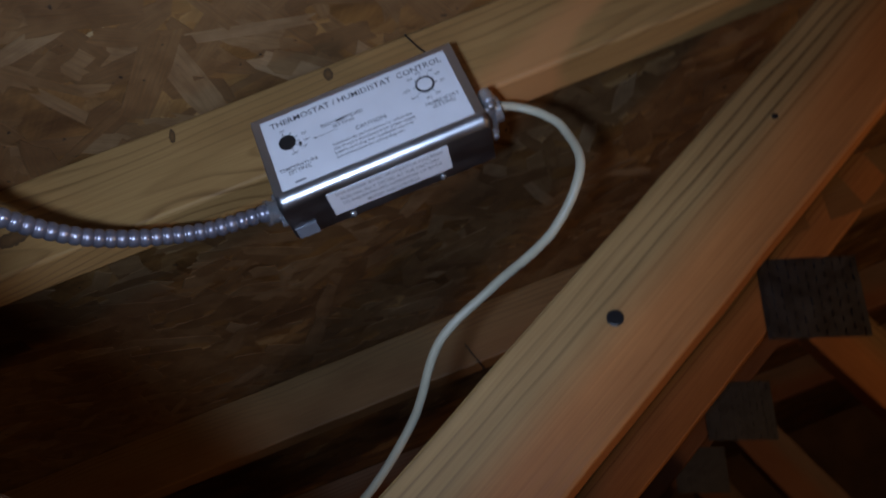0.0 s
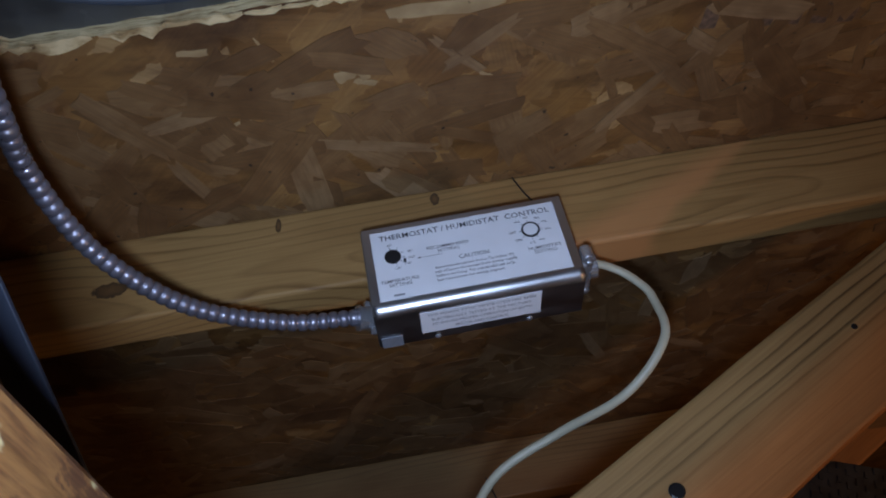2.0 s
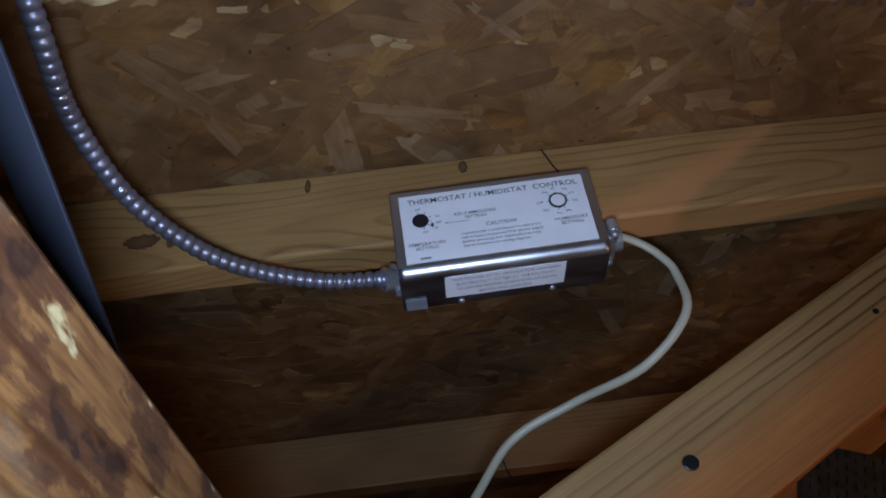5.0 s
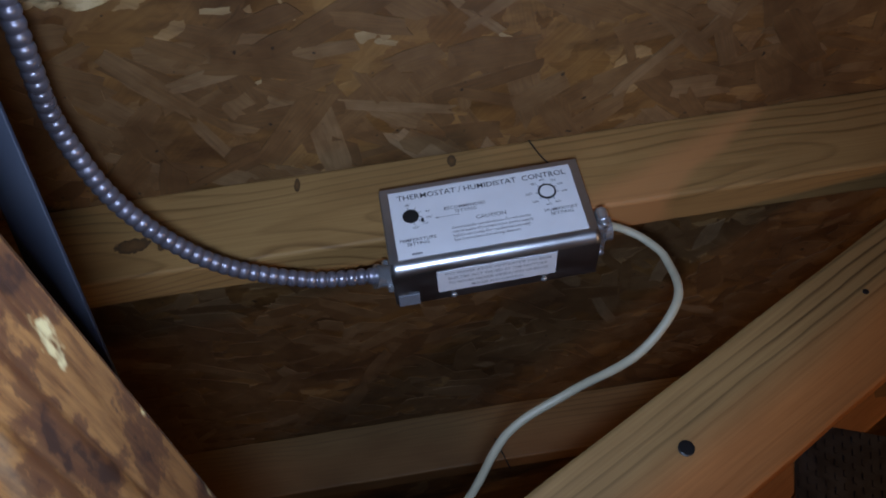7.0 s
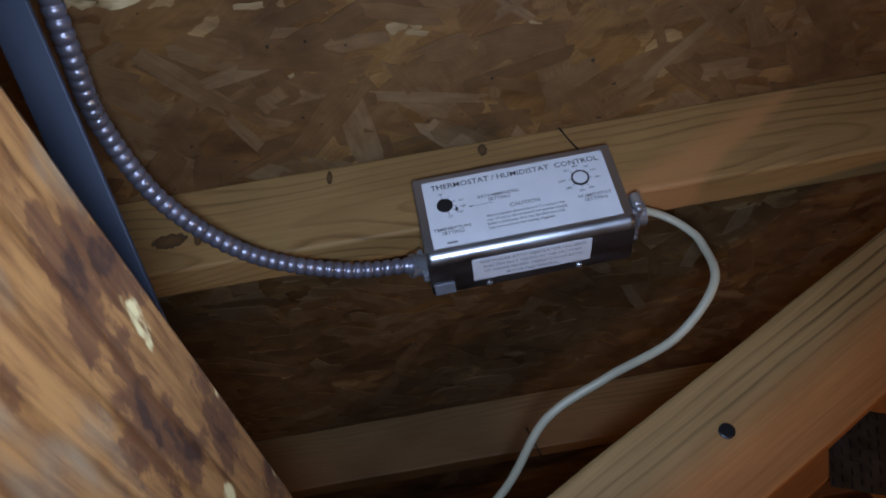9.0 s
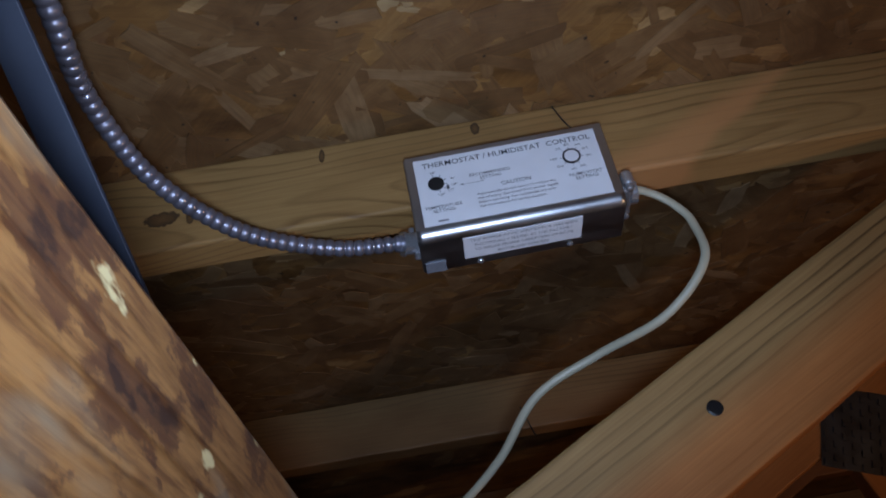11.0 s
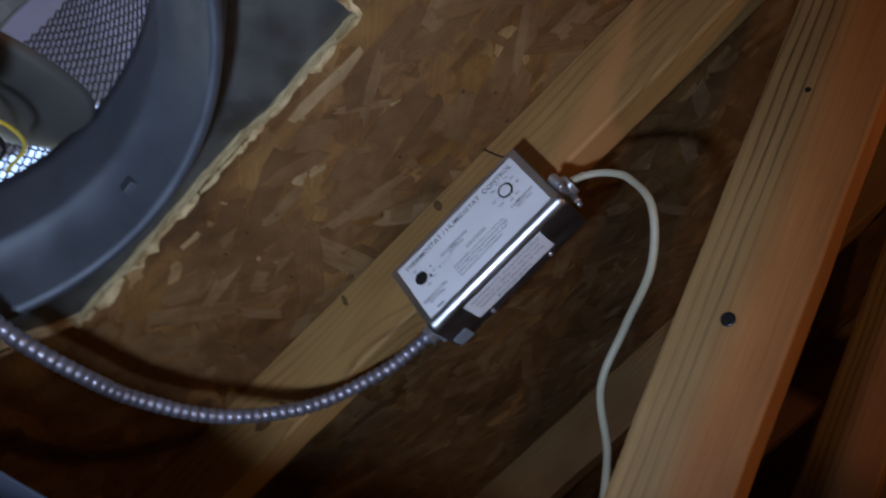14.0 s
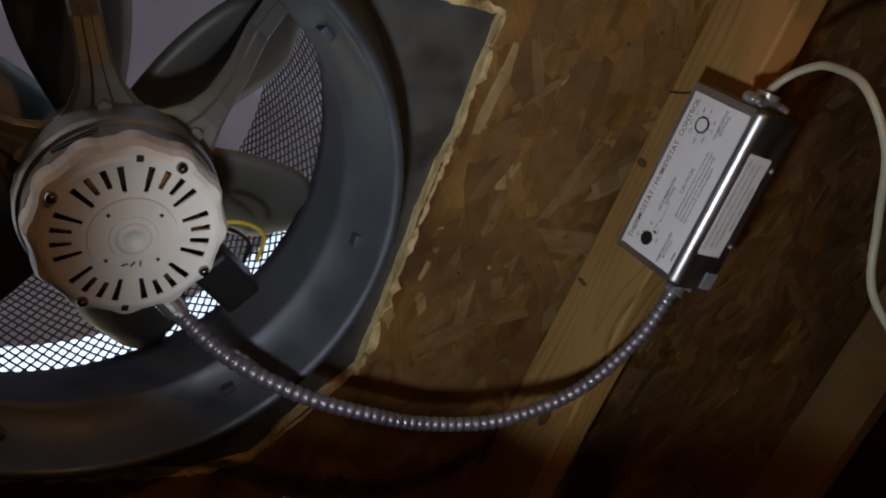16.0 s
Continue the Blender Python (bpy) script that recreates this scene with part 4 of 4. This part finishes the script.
for k in range(3):
    part("pencil_mark", box_bm(-0.0022, 0.0022, -0.0005, 0.0005, -0.1150, -0.1146), INK, motor, m=pose(-0.0195 + 0.0012 * k, -0.001 + 0.0046 * k, 0, 0, 0, 60 - 35 * k))


# bracket arms from the motor to the throat
def arm_bm(L):
    """A pressed steel arm along x with a raised rib and a bent foot."""
    bm = bmesh.new()
    rows = []
    for x, z, w in ((-0.006, -0.050, 0.046), (0.006, -0.050, 0.033), (0.016, -0.050, 0.023), (0.030, -0.050, 0.015), (0.045, -0.046, 0.011), (0.07, -0.032, 0.010), (L - 0.05, -0.004, 0.010), (L - 0.012, 0.012, 0.010), (L, 0.014, 0.011), (L, 0.034, 0.011)):
        rows.append([bm.verts.new((x, y, z + dz)) for y, dz in ((-w, 0.002), (-w * 0.8, 0), (-w * 0.35, 0), (-w * 0.25, -0.003), (w * 0.25, -0.003), (w * 0.35, 0), (w * 0.8, 0), (w, 0.002))])
    for a, b in zip(rows, rows[1:]):
        for k in range(7):
            bm.faces.new((a[k], a[k + 1], b[k + 1], b[k]))
    geom = bmesh.ops.extrude_face_region(bm, geom=bm.faces[:])
    for v in [g for g in geom["geom"] if isinstance(g, bmesh.types.BMVert)]:
        v.co.z += 0.0018
    bmesh.ops.recalc_face_normals(bm, faces=bm.faces[:])
    return bm


ARM_ME = to_mesh("bracket_arm", arm_bm(0.150), BRACKET)
for a in (30, -21, -70):
    arm = part("bracket_arm", ARM_ME, BRACKET, fan, "dark pressed steel bracket arm", m=pose(0.052 * math.cos(radians(a)), 0.052 * math.sin(radians(a)), 0, 0, 0, a))
    part("bolt", hex_bm(0.005, 0.006), CHROME, arm, "bright bolt", m=pose(0.018, 0.0, -0.060))
    part("bolt", hex_bm(0.004, 0.005), CHROME, arm, "bright bolt", m=pose(0.138, 0.0, 0.004))


def blade_bm():
    """A pitched, cupped fan blade along x."""
    bm = bmesh.new()
    rows = []
    n, m = 10, 8
    for i in range(n + 1):
        s = i / n
        x = 0.035 + 0.140 * s
        w = 0.017 + 0.027 * math.sin(math.pi * min(1, s * 0.62 + 0.08)) * (1 if s < 0.8 else math.sqrt(max(0.0, 1 - ((s - 0.8) / 0.22) ** 2)))
        rows.append([bm.verts.new((x + 0.012 * (1 - (2 * k / m - 1) ** 2) * s, w * (2 * k / m - 1), 0.032 + w * (2 * k / m - 1) * 0.42 + 0.010 * (2 * k / m - 1) ** 2)) for k in range(m + 1)])
    for a, b in zip(rows, rows[1:]):
        for k in range(m):
            bm.faces.new((a[k], a[k + 1], b[k + 1], b[k]))
    geom = bmesh.ops.extrude_face_region(bm, geom=bm.faces[:])
    for v in [g for g in geom["geom"] if isinstance(g, bmesh.types.BMVert)]:
        v.co.z += 0.0014
    bmesh.ops.recalc_face_normals(bm, faces=bm.faces[:])
    return bm


BLADE_ME = to_mesh("fan_blade", blade_bm(), BLADE, True)
for a in (98, 38, -22, -82, -142, 158):
    part("fan_blade", BLADE_ME, BLADE, fan, "dull aluminium fan blade", m=pose(0, 0, 0, 0, 0, a))
part("blade_hub", lathe_bm([(0, 0.020), (0.045, 0.022), (0.048, 0.034), (0.03, 0.042), (0, 0.042)], 32), BRACKET, fan, smooth=True)
part("capacitor", box_bm(-0.016, 0.016, -0.024, 0.024, -0.055, -0.02, 0.004), BLACK, fan, "black wiring cover beside the motor", m=pose(-0.056, 0.094, 0.004, 0, 0, 35))
w = catmull([(-0.01, 0.055, -0.055), (0.0, 0.085, -0.055), (-0.012, 0.112, -0.045), (-0.040, 0.118, -0.035)], 10)
part("wire", tube_bm(w, 0.0016, 8), YELLOW, fan, "yellow-green wire", smooth=True)
w = catmull([(-0.014, 0.055, -0.055), (-0.008, 0.080, -0.052), (-0.022, 0.104, -0.042), (-0.045, 0.110, -0.03)], 10)
part("wire", tube_bm(w, 0.0014, 8), BLACK, fan, "black wire", smooth=True)


# ---- small marks and bits on the timber ----
def nail(x, y, z, r, label):
    t = thing("nail", ROOF @ pose(x, y, z, 90, 0, 0), label, "nail")
    part("head", lathe_bm([(0, 0.0006), (r * 0.8, 0.0006), (r, 0.0), (r, -0.002), (0, -0.002)], 14), BLACK, t)
    return t


# the large one is a black disc drawn for the dark of a hole
nail(0.2251, -0.0008, -0.3106, 0.0062, "black disc drawn as a dark hole in the pine web")
nail(0.4073, -0.0006, -0.2120, 0.0026, "small dark nail in the pine web")


def wire(points, r, label):
    t = thing("bent_wire", ROOF, label, "wire")
    part("strand", tube_bm(catmull(points, 8), r, 7), BLACK, t, smooth=True)
    return t


wire([(0.1790, -0.0010, 0.0020), (0.1850, -0.0030, -0.0200), (0.1925, -0.0040, -0.0400), (0.1950, -0.0030, -0.0680)], 0.0008, "thin dark wire above the control box")
wire([(0.1330, 0.609, -0.0500), (0.1401, 0.606, -0.0782), (0.1460, 0.607, -0.1000)], 0.0011, "thin dark wire on the further rafter")

# ---- what closes the attic ----
def slab(name, x0, x1, y0, y1, z0, z1, mat, label, category):
    ob = new(name, to_mesh(name, box_bm(x0, x1, y0, y1, z0, z1), mat))
    return tagged(ob, label, category, kind="structure")


slab("floor", -5.2, 3.4, -3.2, 3.4, -0.6, -0.45, DUST, "grey loose insulation over the attic floor", "floor")
slab("wall_gable", -5.3, 3.5, 3.2, 3.25, -0.6, 3.6, WALLBOARD, "dark board wall of the attic", "wall")
slab("wall_back", -5.3, 3.5, -3.05, -3.0, -0.6, 3.6, WALLBOARD, "dark board wall of the attic", "wall")
slab("wall_high", 3.3, 3.35, -3.0, 3.2, -0.6, 3.6, WALLBOARD, "dark board wall of the attic", "wall")
slab("wall_low", -5.0, -4.95, -3.0, 3.2, -0.6, 1.2, WALLBOARD, "dark board wall of the attic", "wall")
